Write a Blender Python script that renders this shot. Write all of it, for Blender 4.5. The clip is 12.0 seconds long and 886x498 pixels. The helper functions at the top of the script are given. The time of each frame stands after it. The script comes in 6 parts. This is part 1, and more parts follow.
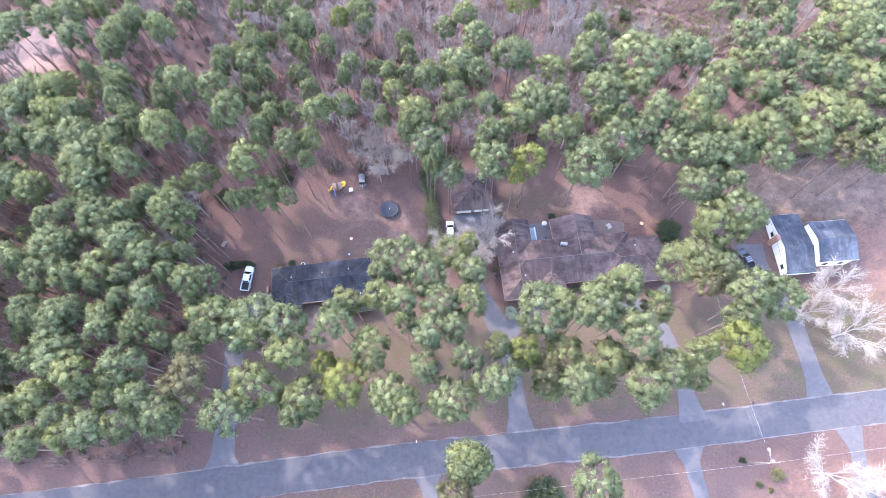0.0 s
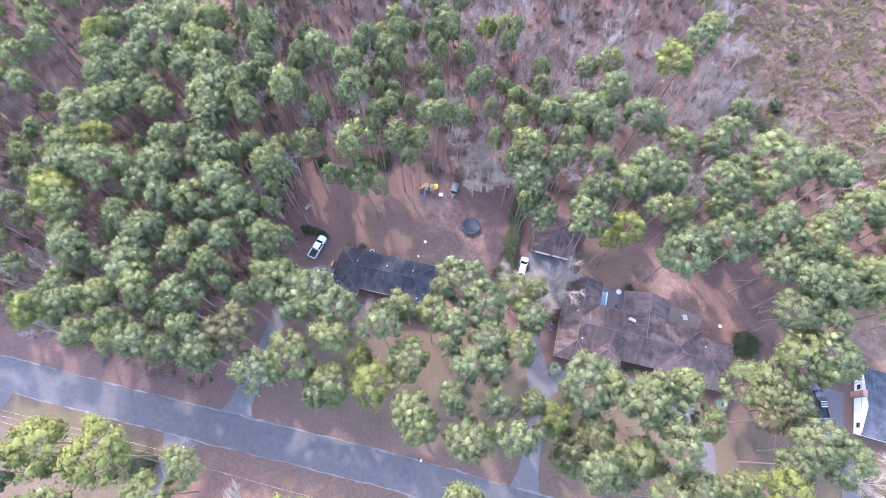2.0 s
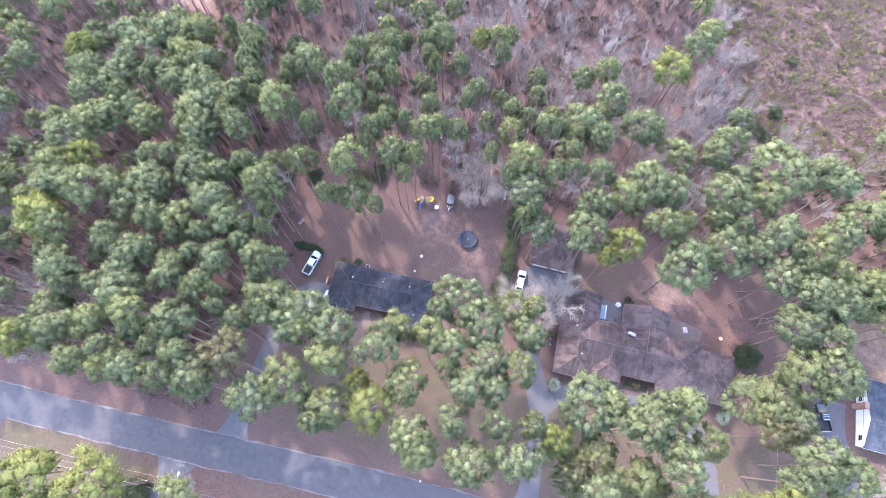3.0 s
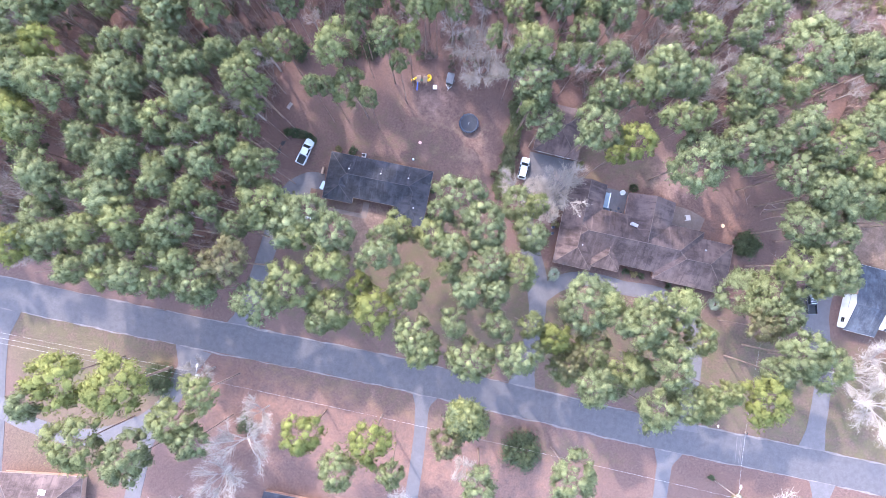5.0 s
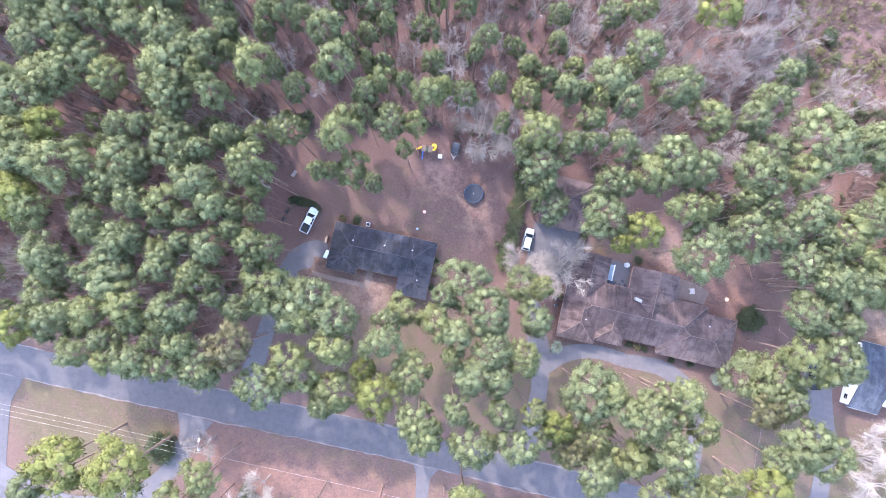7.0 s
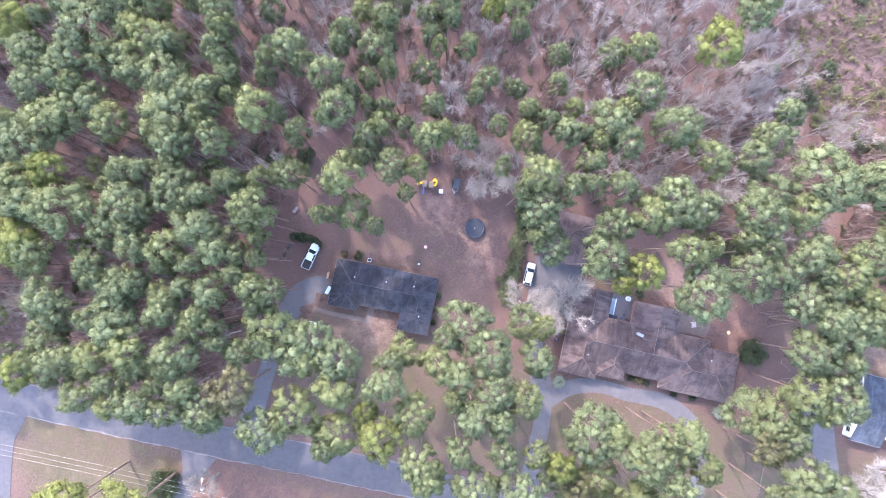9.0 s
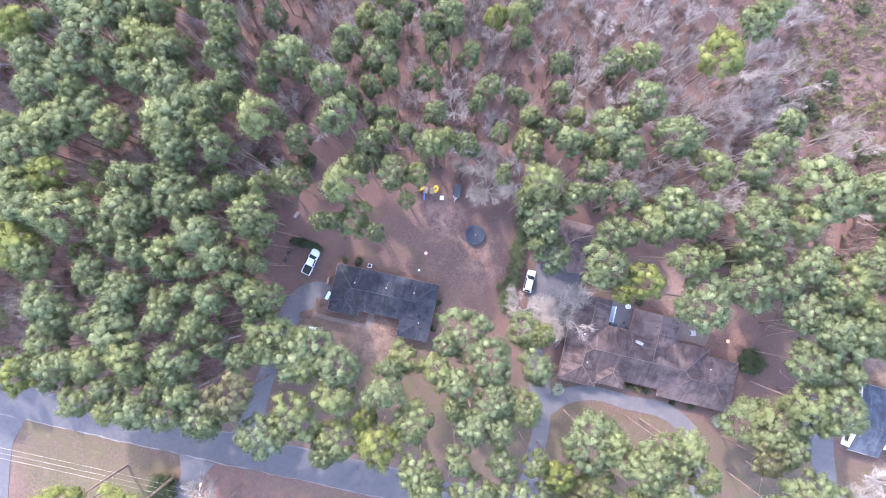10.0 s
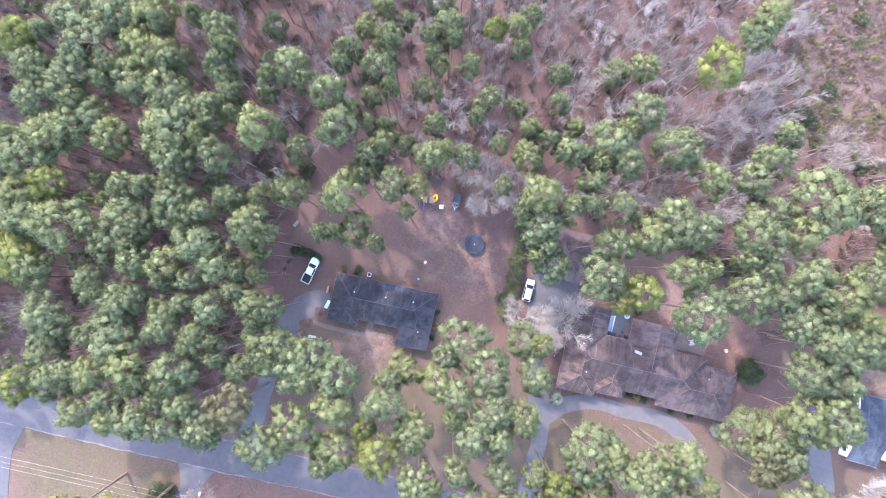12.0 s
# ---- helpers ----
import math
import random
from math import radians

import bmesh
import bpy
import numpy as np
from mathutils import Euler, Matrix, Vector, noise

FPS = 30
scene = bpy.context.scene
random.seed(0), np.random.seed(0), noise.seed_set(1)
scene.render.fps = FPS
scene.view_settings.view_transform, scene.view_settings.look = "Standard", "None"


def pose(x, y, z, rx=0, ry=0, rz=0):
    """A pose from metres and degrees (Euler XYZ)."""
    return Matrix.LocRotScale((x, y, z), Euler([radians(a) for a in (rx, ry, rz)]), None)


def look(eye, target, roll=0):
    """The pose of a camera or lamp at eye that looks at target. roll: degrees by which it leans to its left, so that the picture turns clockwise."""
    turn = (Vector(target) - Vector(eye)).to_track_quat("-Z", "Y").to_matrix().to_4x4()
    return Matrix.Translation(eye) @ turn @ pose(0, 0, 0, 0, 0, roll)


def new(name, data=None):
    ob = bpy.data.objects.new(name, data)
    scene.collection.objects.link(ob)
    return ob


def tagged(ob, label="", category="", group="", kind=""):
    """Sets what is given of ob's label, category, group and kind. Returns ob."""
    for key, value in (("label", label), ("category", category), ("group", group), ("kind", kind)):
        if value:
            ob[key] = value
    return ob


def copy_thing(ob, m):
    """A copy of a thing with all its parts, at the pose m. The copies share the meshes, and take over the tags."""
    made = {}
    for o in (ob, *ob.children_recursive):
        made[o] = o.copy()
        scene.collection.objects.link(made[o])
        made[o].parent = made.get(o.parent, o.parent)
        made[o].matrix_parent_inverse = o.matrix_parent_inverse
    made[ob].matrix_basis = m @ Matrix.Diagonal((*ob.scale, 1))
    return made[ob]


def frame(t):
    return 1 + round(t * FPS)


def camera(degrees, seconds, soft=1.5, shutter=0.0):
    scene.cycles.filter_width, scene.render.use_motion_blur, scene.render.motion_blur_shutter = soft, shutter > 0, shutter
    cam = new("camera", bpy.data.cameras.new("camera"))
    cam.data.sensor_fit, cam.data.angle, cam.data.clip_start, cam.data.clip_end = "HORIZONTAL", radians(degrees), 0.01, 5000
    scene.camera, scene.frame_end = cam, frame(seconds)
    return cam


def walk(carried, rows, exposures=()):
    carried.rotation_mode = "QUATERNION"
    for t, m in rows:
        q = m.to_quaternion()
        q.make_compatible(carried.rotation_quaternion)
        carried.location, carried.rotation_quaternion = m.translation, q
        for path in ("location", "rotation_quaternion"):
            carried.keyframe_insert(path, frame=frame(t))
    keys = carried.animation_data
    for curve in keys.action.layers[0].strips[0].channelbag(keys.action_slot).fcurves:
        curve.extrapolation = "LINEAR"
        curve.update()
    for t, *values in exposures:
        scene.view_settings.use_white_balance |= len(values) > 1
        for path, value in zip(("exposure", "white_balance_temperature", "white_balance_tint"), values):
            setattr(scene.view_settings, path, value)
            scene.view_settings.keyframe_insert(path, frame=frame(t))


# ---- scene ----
cam = camera(77.4, 12.0, soft=0.5)
PATH = [
    (0, (-3.665, 0.189, 120.012), (-3.632, 0.911, 118.147), -0.4),
    (0.5, (-3.35, 0.71, 119.96), (-3.351, 1.426, 118.093), -0.7),
    (1, (-3.866, 1.882, 119.99), (-3.981, 2.591, 118.124), 0.2),
    (1.5, (-5.072, 3.557, 120.183), (-5.252, 4.25, 118.315), 1.2),
    (2, (-5.791, 5.615, 120.296), (-5.987, 6.303, 118.428), 1.3),
    (2.5, (-6.175, 7.959, 120.287), (-6.371, 8.649, 118.42), 0.9),
    (2.7, (-6.545, 8.976, 120.274), (-6.737, 9.668, 118.408), 1.0),
    (4.3, (-10.439, 18.934, 120.118), (-10.462, 19.106, 118.126), 8.4),
    (4.5, (-10.668, 20.184, 119.902), (-10.673, 20.286, 117.904), 13.2),
    (5, (-11.554, 23.467, 119.834), (-11.558, 23.564, 117.837), 13.2),
    (5.5, (-12.786, 27.453, 119.849), (-12.79, 27.544, 117.851), 13.6),
    (6, (-14.15, 31.584, 119.945), (-14.153, 31.672, 117.947), 14.1),
    (6.5, (-15.388, 35.444, 120.106), (-15.392, 35.528, 118.108), 13.7),
    (7, (-16.47, 38.643, 120.274), (-16.474, 38.728, 118.276), 13.6),
    (8.8, (-18.579, 45.245, 120.724), (-18.584, 45.336, 118.726), 11.9),
    (9, (-18.755, 45.689, 120.74), (-18.761, 45.777, 118.742), 12.0),
    (9.5, (-19.022, 46.268, 120.792), (-19.029, 46.359, 118.794), 12.6),
    (10, (-19.22, 46.693, 120.882), (-19.226, 46.786, 118.884), 12.7),
    (10.5, (-19.337, 47.289, 120.938), (-19.343, 47.382, 118.94), 12.9),
    (11, (-19.466, 47.832, 121.057), (-19.472, 47.924, 119.059), 12.9),
    (11.5, (-19.612, 48.25, 121.158), (-19.618, 48.343, 119.16), 13.2),
    (12, (-19.771, 48.566, 121.197), (-19.775, 48.66, 119.199), 14.1),
]
walk(cam, [(t, look(eye, target, roll)) for t, eye, target, roll in PATH], exposures=((0, 3.93, 6540, 20), (12, 3.93, 6540, 20)))

# ---- world, sun ----
SUN_TO = Vector((7.0, -6.6, -8.6)).normalized()   # the way the sunlight travels
world = bpy.data.worlds.new("sky")
scene.world = world
world.use_nodes = True
wn = world.node_tree
sky = wn.nodes.new("ShaderNodeTexSky")
sky.sky_type = 'NISHITA'
sky.sun_disc = False
sky.sun_elevation = math.asin(-SUN_TO.z)
sky.sun_rotation = math.atan2(-SUN_TO.x, -SUN_TO.y)
sky.dust_density, sky.air_density = 1.2, 1.0
wn.links.new(sky.outputs[0], wn.nodes["Background"].inputs[0])
wn.nodes["Background"].inputs[1].default_value = 0.15
sun = new("sun", bpy.data.lights.new("sun", 'SUN'))
sun.data.energy, sun.data.angle, sun.data.color = 0.58, radians(1.2), (1.0, 0.95, 0.88)
sun.matrix_world = SUN_TO.to_track_quat('-Z', 'Y').to_matrix().to_4x4()


# ---- materials ----
class Nodes:
    """A small helper to wire a material."""
    def __init__(self, name, rough=0.8, metal=0.0, spec=0.3):
        self.m = bpy.data.materials.new(name)
        self.m.use_nodes = True
        self.t = self.m.node_tree
        self.b = self.t.nodes["Principled BSDF"]
        self.b.inputs["Roughness"].default_value = rough
        self.b.inputs["Metallic"].default_value = metal
        self.b.inputs["Specular IOR Level"].default_value = spec

    def node(self, kind, **inputs):
        n = self.t.nodes.new(kind)
        for k, v in inputs.items():
            self.put(n.inputs[k.replace("_", " ")], v)
        return n

    def put(self, socket, v):
        if isinstance(v, bpy.types.NodeSocket):
            self.t.links.new(v, socket)
        elif isinstance(v, tuple) and len(v) == 3 and socket.type == 'RGBA':
            socket.default_value = (*v, 1)
        else:
            socket.default_value = v

    def coord(self, scale=(1, 1, 1), kind="Object", turn=0.0):
        c = self.node("ShaderNodeTexCoord")
        m = self.node("ShaderNodeMapping", Vector=c.outputs[kind])
        m.inputs["Scale"].default_value = scale
        m.inputs["Rotation"].default_value[2] = turn
        return m.outputs[0]

    def noise(self, at, scale, detail=4.0, rough=0.6):
        return self.node("ShaderNodeTexNoise", Vector=at, Scale=scale, Detail=detail, Roughness=rough).outputs["Fac"]

    def ramp(self, fac, lo, hi):
        n = self.node("ShaderNodeMapRange", Value=fac)
        n.inputs["From Min"].default_value, n.inputs["From Max"].default_value = lo, hi
        return n.outputs[0]

    def mix(self, fac, a, b, mode='MIX'):
        n = self.t.nodes.new("ShaderNodeMix")
        n.data_type, n.blend_type = 'RGBA', mode
        self.put(n.inputs[0], fac), self.put(n.inputs[6], a), self.put(n.inputs[7], b)
        return n.outputs[2]

    def math(self, op, a, b=0.0):
        n = self.t.nodes.new("ShaderNodeMath")
        n.operation = op
        self.put(n.inputs[0], a), self.put(n.inputs[1], b)
        return n.outputs[0]

    def attribute(self, name):
        n = self.t.nodes.new("ShaderNodeAttribute")
        n.attribute_name = name
        return n

    def bump(self, height, strength=0.3, distance=0.05):
        n = self.node("ShaderNodeBump", Height=height, Strength=strength, Distance=distance)
        self.put(self.b.inputs["Normal"], n.outputs[0])

    def color(self, v):
        self.put(self.b.inputs["Base Color"], v)
        return self.m


def surface(name, a, b, scale=3.0, rough=0.7, metal=0.0, spec=0.3, stain=None, bump=0.2):
    """Two tones in fine grain, with broad stains over them."""
    n = Nodes(name, rough, metal, spec)
    at = n.coord()
    fine = n.noise(at, scale, 5)
    c = n.mix(n.ramp(fine, 0.3, 0.7), a, b)
    broad = n.noise(at, scale * 0.13, 4)
    c = n.mix(n.ramp(broad, 0.45, 0.75), c, stain or tuple(x * 0.75 for x in a))
    n.bump(fine, bump, 0.03)
    return n.color(c)


def leafage(name, dark, light, other, glow=0.25, per_tree=0.45):
    """Foliage: a tone per tree, another per tuft, fine needle relief, some light through it."""
    n = Nodes(name, 0.8, 0.0, 0.08)
    info = n.math('FRACT', n.math('ADD', n.node("ShaderNodeObjectInfo").outputs["Random"], n.attribute("tone").outputs["Fac"]))
    isl = n.node("ShaderNodeNewGeometry").outputs["Random Per Island"]
    c = n.mix(isl, dark, light)
    t = n.mix(n.ramp(info, 1 - per_tree, 1.0), c, n.mix(isl, tuple(x * 0.75 for x in other), other))
    t = n.mix(n.math('MULTIPLY', n.ramp(n.math('FRACT', n.math('MULTIPLY', info, 7.3)), 0.0, 1.0), 0.4), t, n.mix(0.5, t, tuple(x * 0.7 for x in dark)))
    at = n.coord()
    t = n.mix(n.ramp(n.noise(at, 0.5, 3), 0.5, 0.8), t, n.mix(0.4, t, light))
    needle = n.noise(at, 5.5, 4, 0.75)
    # dark gaps between needles are put into the colour, where the relief is low
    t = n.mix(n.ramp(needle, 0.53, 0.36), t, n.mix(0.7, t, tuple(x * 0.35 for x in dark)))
    n.bump(needle, 1.0, 0.25)
    n.color(t)
    tr = n.node("ShaderNodeBsdfTranslucent", Color=t)
    ms = n.node("ShaderNodeMixShader", Fac=glow)
    n.t.links.new(n.b.outputs[0], ms.inputs[1]), n.t.links.new(tr.outputs[0], ms.inputs[2])
    n.t.links.new(ms.outputs[0], n.t.nodes["Material Output"].inputs[0])
    return n.m


def twig_tone(name, a, b):
    n = Nodes(name, 0.85, 0.0, 0.15)
    info = n.math('FRACT', n.math('ADD', n.node("ShaderNodeObjectInfo").outputs["Random"], n.attribute("tone").outputs["Fac"]))
    isl = n.node("ShaderNodeNewGeometry").outputs["Random Per Island"]
    c = n.mix(info, a, b)
    return n.color(n.mix(n.math('MULTIPLY', isl, 0.5), c, tuple(x * 0.6 for x in a)))


def ground_tone():
    """Pine straw, thin winter grass, pale sand and leaf litter, by the cover painted on the sheet."""
    n = Nodes("ground_cover", 0.95, 0.0, 0.1)
    at = n.coord()
    fine, mid, broad = n.noise(at, 2.2, 6, 0.7), n.noise(at, 0.35, 5, 0.65), n.noise(at, 0.06, 4)
    straw = n.mix(n.ramp(fine, 0.3, 0.7), (0.0599, 0.0367, 0.0314), (0.133, 0.0848, 0.0726))
    straw = n.mix(n.ramp(mid, 0.4, 0.7), straw, (0.0972, 0.0586, 0.0498))
    grass = n.mix(n.ramp(fine, 0.3, 0.7), (0.0395, 0.0392, 0.0202), (0.0869, 0.0799, 0.0452))
    grass = n.mix(n.ramp(mid, 0.4, 0.65), grass, (0.0612, 0.0646, 0.0288))
    sand = n.mix(n.ramp(fine, 0.3, 0.7), (0.175, 0.11, 0.0888), (0.283, 0.187, 0.158))
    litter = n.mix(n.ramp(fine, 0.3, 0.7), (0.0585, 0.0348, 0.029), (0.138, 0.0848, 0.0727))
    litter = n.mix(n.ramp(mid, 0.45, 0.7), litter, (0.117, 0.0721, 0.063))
    heath = n.mix(n.ramp(fine, 0.35, 0.65), (0.0688, 0.0424, 0.0392), (0.146, 0.0904, 0.0824))
    heath = n.mix(n.ramp(mid, 0.45, 0.6), heath, (0.105, 0.0706, 0.0598))
    cover, more = n.attribute("cover"), n.attribute("cover_more")
    sep, sep2 = n.node("ShaderNodeSeparateColor", Color=cover.outputs[0]), n.node("ShaderNodeSeparateColor", Color=more.outputs[0])
    rag = n.math('MULTIPLY', n.math('SUBTRACT', n.math('ADD', n.math('MULTIPLY', mid, 0.6), n.math('MULTIPLY', n.noise(at, 0.9, 6, 0.7), 0.4)), 0.5), 1.9)
    def weight(s):
        return n.ramp(n.math('ADD', s, rag), 0.2, 0.85)
    c = n.mix(weight(sep.outputs[0]), straw, grass)
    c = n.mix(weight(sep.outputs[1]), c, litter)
    c = n.mix(weight(sep.outputs[2]), c, sand)
    c = n.mix(weight(sep2.outputs[0]), c, heath)
    c = n.mix(weight(sep2.outputs[1]), c, n.mix(n.ramp(fine, 0.3, 0.7), (0.138, 0.0706, 0.0513), (0.227, 0.129, 0.096)))
    c = n.mix(n.ramp(broad, 0.5, 0.8), c, n.mix(0.15, c, (0.21, 0.145, 0.118)))
    grit = n.noise(at, 6.5, 5, 0.75)
    c = n.mix(n.ramp(grit, 0.35, 0.5), n.mix(0.28, c, (0.0243, 0.0155, 0.0128)), c)
    c = n.mix(n.ramp(grit, 0.54, 0.68), c, n.mix(0.22, c, (0.292, 0.198, 0.171)))
    n.bump(fine, 0.5, 0.15)
    return n.color(c)


def asphalt_tone(name, a, b, patch, cracked=True):
    n = Nodes(name, 0.85, 0.0, 0.25)
    at = n.coord()
    fine, mid = n.noise(at, 6, 6, 0.7), n.noise(at, 0.22, 5, 0.6)
    c = n.mix(n.ramp(fine, 0.3, 0.7), a, b)
    c = n.mix(n.ramp(mid, 0.5, 0.62), c, patch)
    if cracked:
        crack = n.node("ShaderNodeTexVoronoi", Vector=at, Scale=0.12)
        crack.feature = 'DISTANCE_TO_EDGE'
        c = n.mix(n.ramp(crack.outputs["Distance"], 0.0, 0.006), n.mix(0.35, c, (0.06, 0.06, 0.06)), c)
    old = n.noise(at, 0.9, 6, 0.7)
    c = n.mix(n.ramp(old, 0.42, 0.75), c, tuple(x * 0.72 for x in patch))
    n.bump(fine, 0.3, 0.02)
    return n.color(c)


def shingle_tone(name, a, b, streak):
    """Asphalt shingles: courses, tabs of uneven tone, streaks of weather down the slope."""
    n = Nodes(name, 0.9, 0.0, 0.2)
    at = n.coord()
    brick = n.node("ShaderNodeTexBrick", Vector=at, Scale=1.0)
    brick.inputs["Brick Width"].default_value, brick.inputs["Row Height"].default_value = 0.45, 0.26
    brick.inputs["Mortar Size"].default_value = 0.012
    n.put(brick.inputs["Color1"], a), n.put(brick.inputs["Color2"], b), n.put(brick.inputs["Mortar"], tuple(x * 0.5 for x in a))
    mid, broad, fine = n.noise(at, 0.5, 5), n.noise(at, 0.13, 4), n.noise(at, 7, 4)
    c = n.mix(n.ramp(mid, 0.4, 0.75), brick.outputs["Color"], streak)
    c = n.mix(n.ramp(broad, 0.48, 0.62), c, n.mix(0.6, c, tuple(x * 1.7 for x in streak)))
    c = n.mix(n.ramp(n.noise(n.coord((1, 1, 3)), 0.3, 6, 0.7), 0.52, 0.6), c, n.mix(0.5, c, tuple(x * 0.6 for x in a)))
    c = n.mix(n.ramp(fine, 0.3, 0.7), c, n.mix(0.35, c, streak))
    # runs of weather down the slope
    uv = n.node("ShaderNodeUVMap")
    uv.uv_map = "courses"
    run = n.node("ShaderNodeMapping", Vector=uv.outputs[0])
    run.inputs["Scale"].default_value = (1.1, 0.16, 1.0)
    down = n.noise(run.outputs[0], 1.0, 5, 0.65)
    c = n.mix(n.ramp(down, 0.54, 0.7), c, n.mix(0.5, c, tuple(x * 1.9 for x in streak)))
    c = n.mix(n.ramp(down, 0.46, 0.34), c, n.mix(0.55, c, tuple(x * 0.5 for x in a)))
    n.bump(brick.outputs["Fac"], 0.4, 0.02)
    return n.color(c)


def glass_tone(name):
    n = Nodes(name, 0.12, 0.0, 0.3)
    return n.color((0.012, 0.015, 0.018))


def paint(name, c, rough=0.35, metal=0.0, coat=0.0):
    n = Nodes(name, rough, metal, 0.5)
    at = n.coord()
    n.b.inputs["Coat Weight"].default_value = coat
    return n.color(n.mix(n.ramp(n.noise(at, 2.0, 4), 0.4, 0.8), c, tuple(x * 0.86 for x in c)))


M_GROUND = ground_tone()
M_ROAD = asphalt_tone("old_asphalt", (0.0555, 0.0512, 0.0543), (0.0906, 0.0844, 0.0883), (0.0734, 0.068, 0.0725))
M_DRIVE = asphalt_tone("weathered_concrete", (0.0667, 0.0612, 0.0639), (0.11, 0.101, 0.105), (0.1, 0.0922, 0.0949), False)
M_SANDY = asphalt_tone("sandy_edge", (0.106, 0.0932, 0.0907), (0.175, 0.157, 0.151), (0.118, 0.101, 0.0949), False)
M_TAN = asphalt_tone("tan_patio_slab", (0.0974, 0.0714, 0.06), (0.16, 0.123, 0.106), (0.131, 0.0983, 0.0828), False)
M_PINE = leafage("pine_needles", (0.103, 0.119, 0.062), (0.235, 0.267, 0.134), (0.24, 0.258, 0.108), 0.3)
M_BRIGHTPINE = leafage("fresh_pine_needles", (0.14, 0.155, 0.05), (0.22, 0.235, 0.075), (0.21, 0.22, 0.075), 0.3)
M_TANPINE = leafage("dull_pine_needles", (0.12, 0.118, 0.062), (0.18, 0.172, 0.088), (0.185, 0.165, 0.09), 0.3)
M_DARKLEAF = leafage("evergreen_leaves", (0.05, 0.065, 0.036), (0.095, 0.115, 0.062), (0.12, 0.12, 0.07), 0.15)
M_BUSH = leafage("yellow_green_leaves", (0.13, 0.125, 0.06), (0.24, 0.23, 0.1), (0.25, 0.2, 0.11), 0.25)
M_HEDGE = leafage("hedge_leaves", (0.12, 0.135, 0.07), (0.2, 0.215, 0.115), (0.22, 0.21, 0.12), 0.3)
M_PALM = leafage("palm_leaves", (0.14, 0.17, 0.12), (0.27, 0.3, 0.22), (0.22, 0.26, 0.18), 0.2)
M_BARK = surface("pine_bark", (0.112, 0.0735, 0.06), (0.217, 0.154, 0.131), 4.0, 0.95, bump=0.5)
M_GREYBARK = surface("grey_bark", (0.202, 0.168, 0.155), (0.311, 0.269, 0.252), 3.0, 0.95, bump=0.4)
M_TWIG = twig_tone("bare_twigs", (0.17, 0.138, 0.122), (0.35, 0.312, 0.3))
M_GREYTWIG = twig_tone("grey_twigs", (0.252, 0.215, 0.185), (0.311, 0.27, 0.237))
M_PALEBARK = surface("whitish_bark", (0.252, 0.225, 0.21), (0.336, 0.304, 0.286), 3.0, 0.95, bump=0.3)
M_PALETWIG = twig_tone("whitish_twigs", (0.319, 0.281, 0.25), (0.378, 0.338, 0.304))
M_BRUSH = twig_tone("bare_brush", (0.2, 0.145, 0.128), (0.34, 0.265, 0.24))
M_SCRUB = twig_tone("dry_scrub", (0.185, 0.13, 0.109), (0.185, 0.13, 0.109))
M_ROOF1 = shingle_tone("charcoal_shingles", (0.0118, 0.013, 0.0176), (0.0202, 0.0214, 0.0277), (0.0311, 0.0319, 0.0395))
M_ROOF2 = shingle_tone("brown_shingles", (0.0336, 0.0235, 0.0227), (0.0554, 0.0395, 0.0386), (0.0756, 0.0538, 0.0512))
M_ROOF3 = shingle_tone("slate_blue_shingles", (0.0294, 0.0361, 0.0504), (0.0462, 0.0546, 0.0706), (0.063, 0.0697, 0.084))
M_CAP = surface("ridge_shingles", (0.0864, 0.0634, 0.0612), (0.122, 0.0922, 0.0878), 3, 0.9)
M_CAP1 = surface("dark_ridge_shingles", (0.035, 0.035, 0.042), (0.055, 0.054, 0.061), 3, 0.9)
M_CAP3 = surface("slate_ridge_shingles", (0.045, 0.053, 0.07), (0.062, 0.072, 0.09), 3, 0.9)
M_BRICK = surface("red_brown_brick", (0.2, 0.11, 0.085), (0.3, 0.18, 0.14), 5, 0.9, bump=0.4)
M_SIDING = surface("white_siding", (0.605, 0.596, 0.588), (0.689, 0.68, 0.672), 1.5, 0.6, stain=(0.571, 0.554, 0.529))
M_TRIM = surface("white_trim", (0.554, 0.546, 0.529), (0.655, 0.647, 0.63), 2, 0.5)
M_GUTTER = surface("brown_fascia", (0.16, 0.12, 0.11), (0.22, 0.17, 0.16), 2, 0.6)
M_GLASS = glass_tone("window_glass")
M_MULCH = surface("dark_mulch", (0.07, 0.042, 0.032), (0.14, 0.085, 0.064), 4, 0.95, bump=0.5)
M_WOOD = surface("weathered_wood", (0.2, 0.14, 0.1), (0.32, 0.23, 0.17), 4, 0.85)
M_POLE = surface("treated_pole_wood", (0.16, 0.12, 0.1), (0.26, 0.21, 0.18), 4, 0.9)
M_WHITE = paint("white_car_paint", (0.5, 0.55, 0.56), 0.25, 0.0, 0.6)
M_BLACK = paint("black_car_paint", (0.02, 0.02, 0.024), 0.2, 0.0, 0.7)
M_RUBBER = paint("black_rubber", (0.02, 0.02, 0.02), 0.8)
M_STEEL = paint("galvanised_steel", (0.5, 0.5, 0.5), 0.4, 0.8)
M_CHROME = paint("chrome", (0.6, 0.6, 0.6), 0.15, 1.0)
M_RED = paint("red_lens", (0.4, 0.02, 0.02), 0.3)
M_LAMPGLASS = paint("clear_lens", (0.7, 0.7, 0.72), 0.1)
M_YELLOW = paint("yellow_plastic", (0.75, 0.44, 0.03), 0.4)
M_BLUE = paint("blue_plastic", (0.05, 0.12, 0.4), 0.4)
M_GREEN = paint("green_canvas", (0.04, 0.1, 0.06), 0.8)
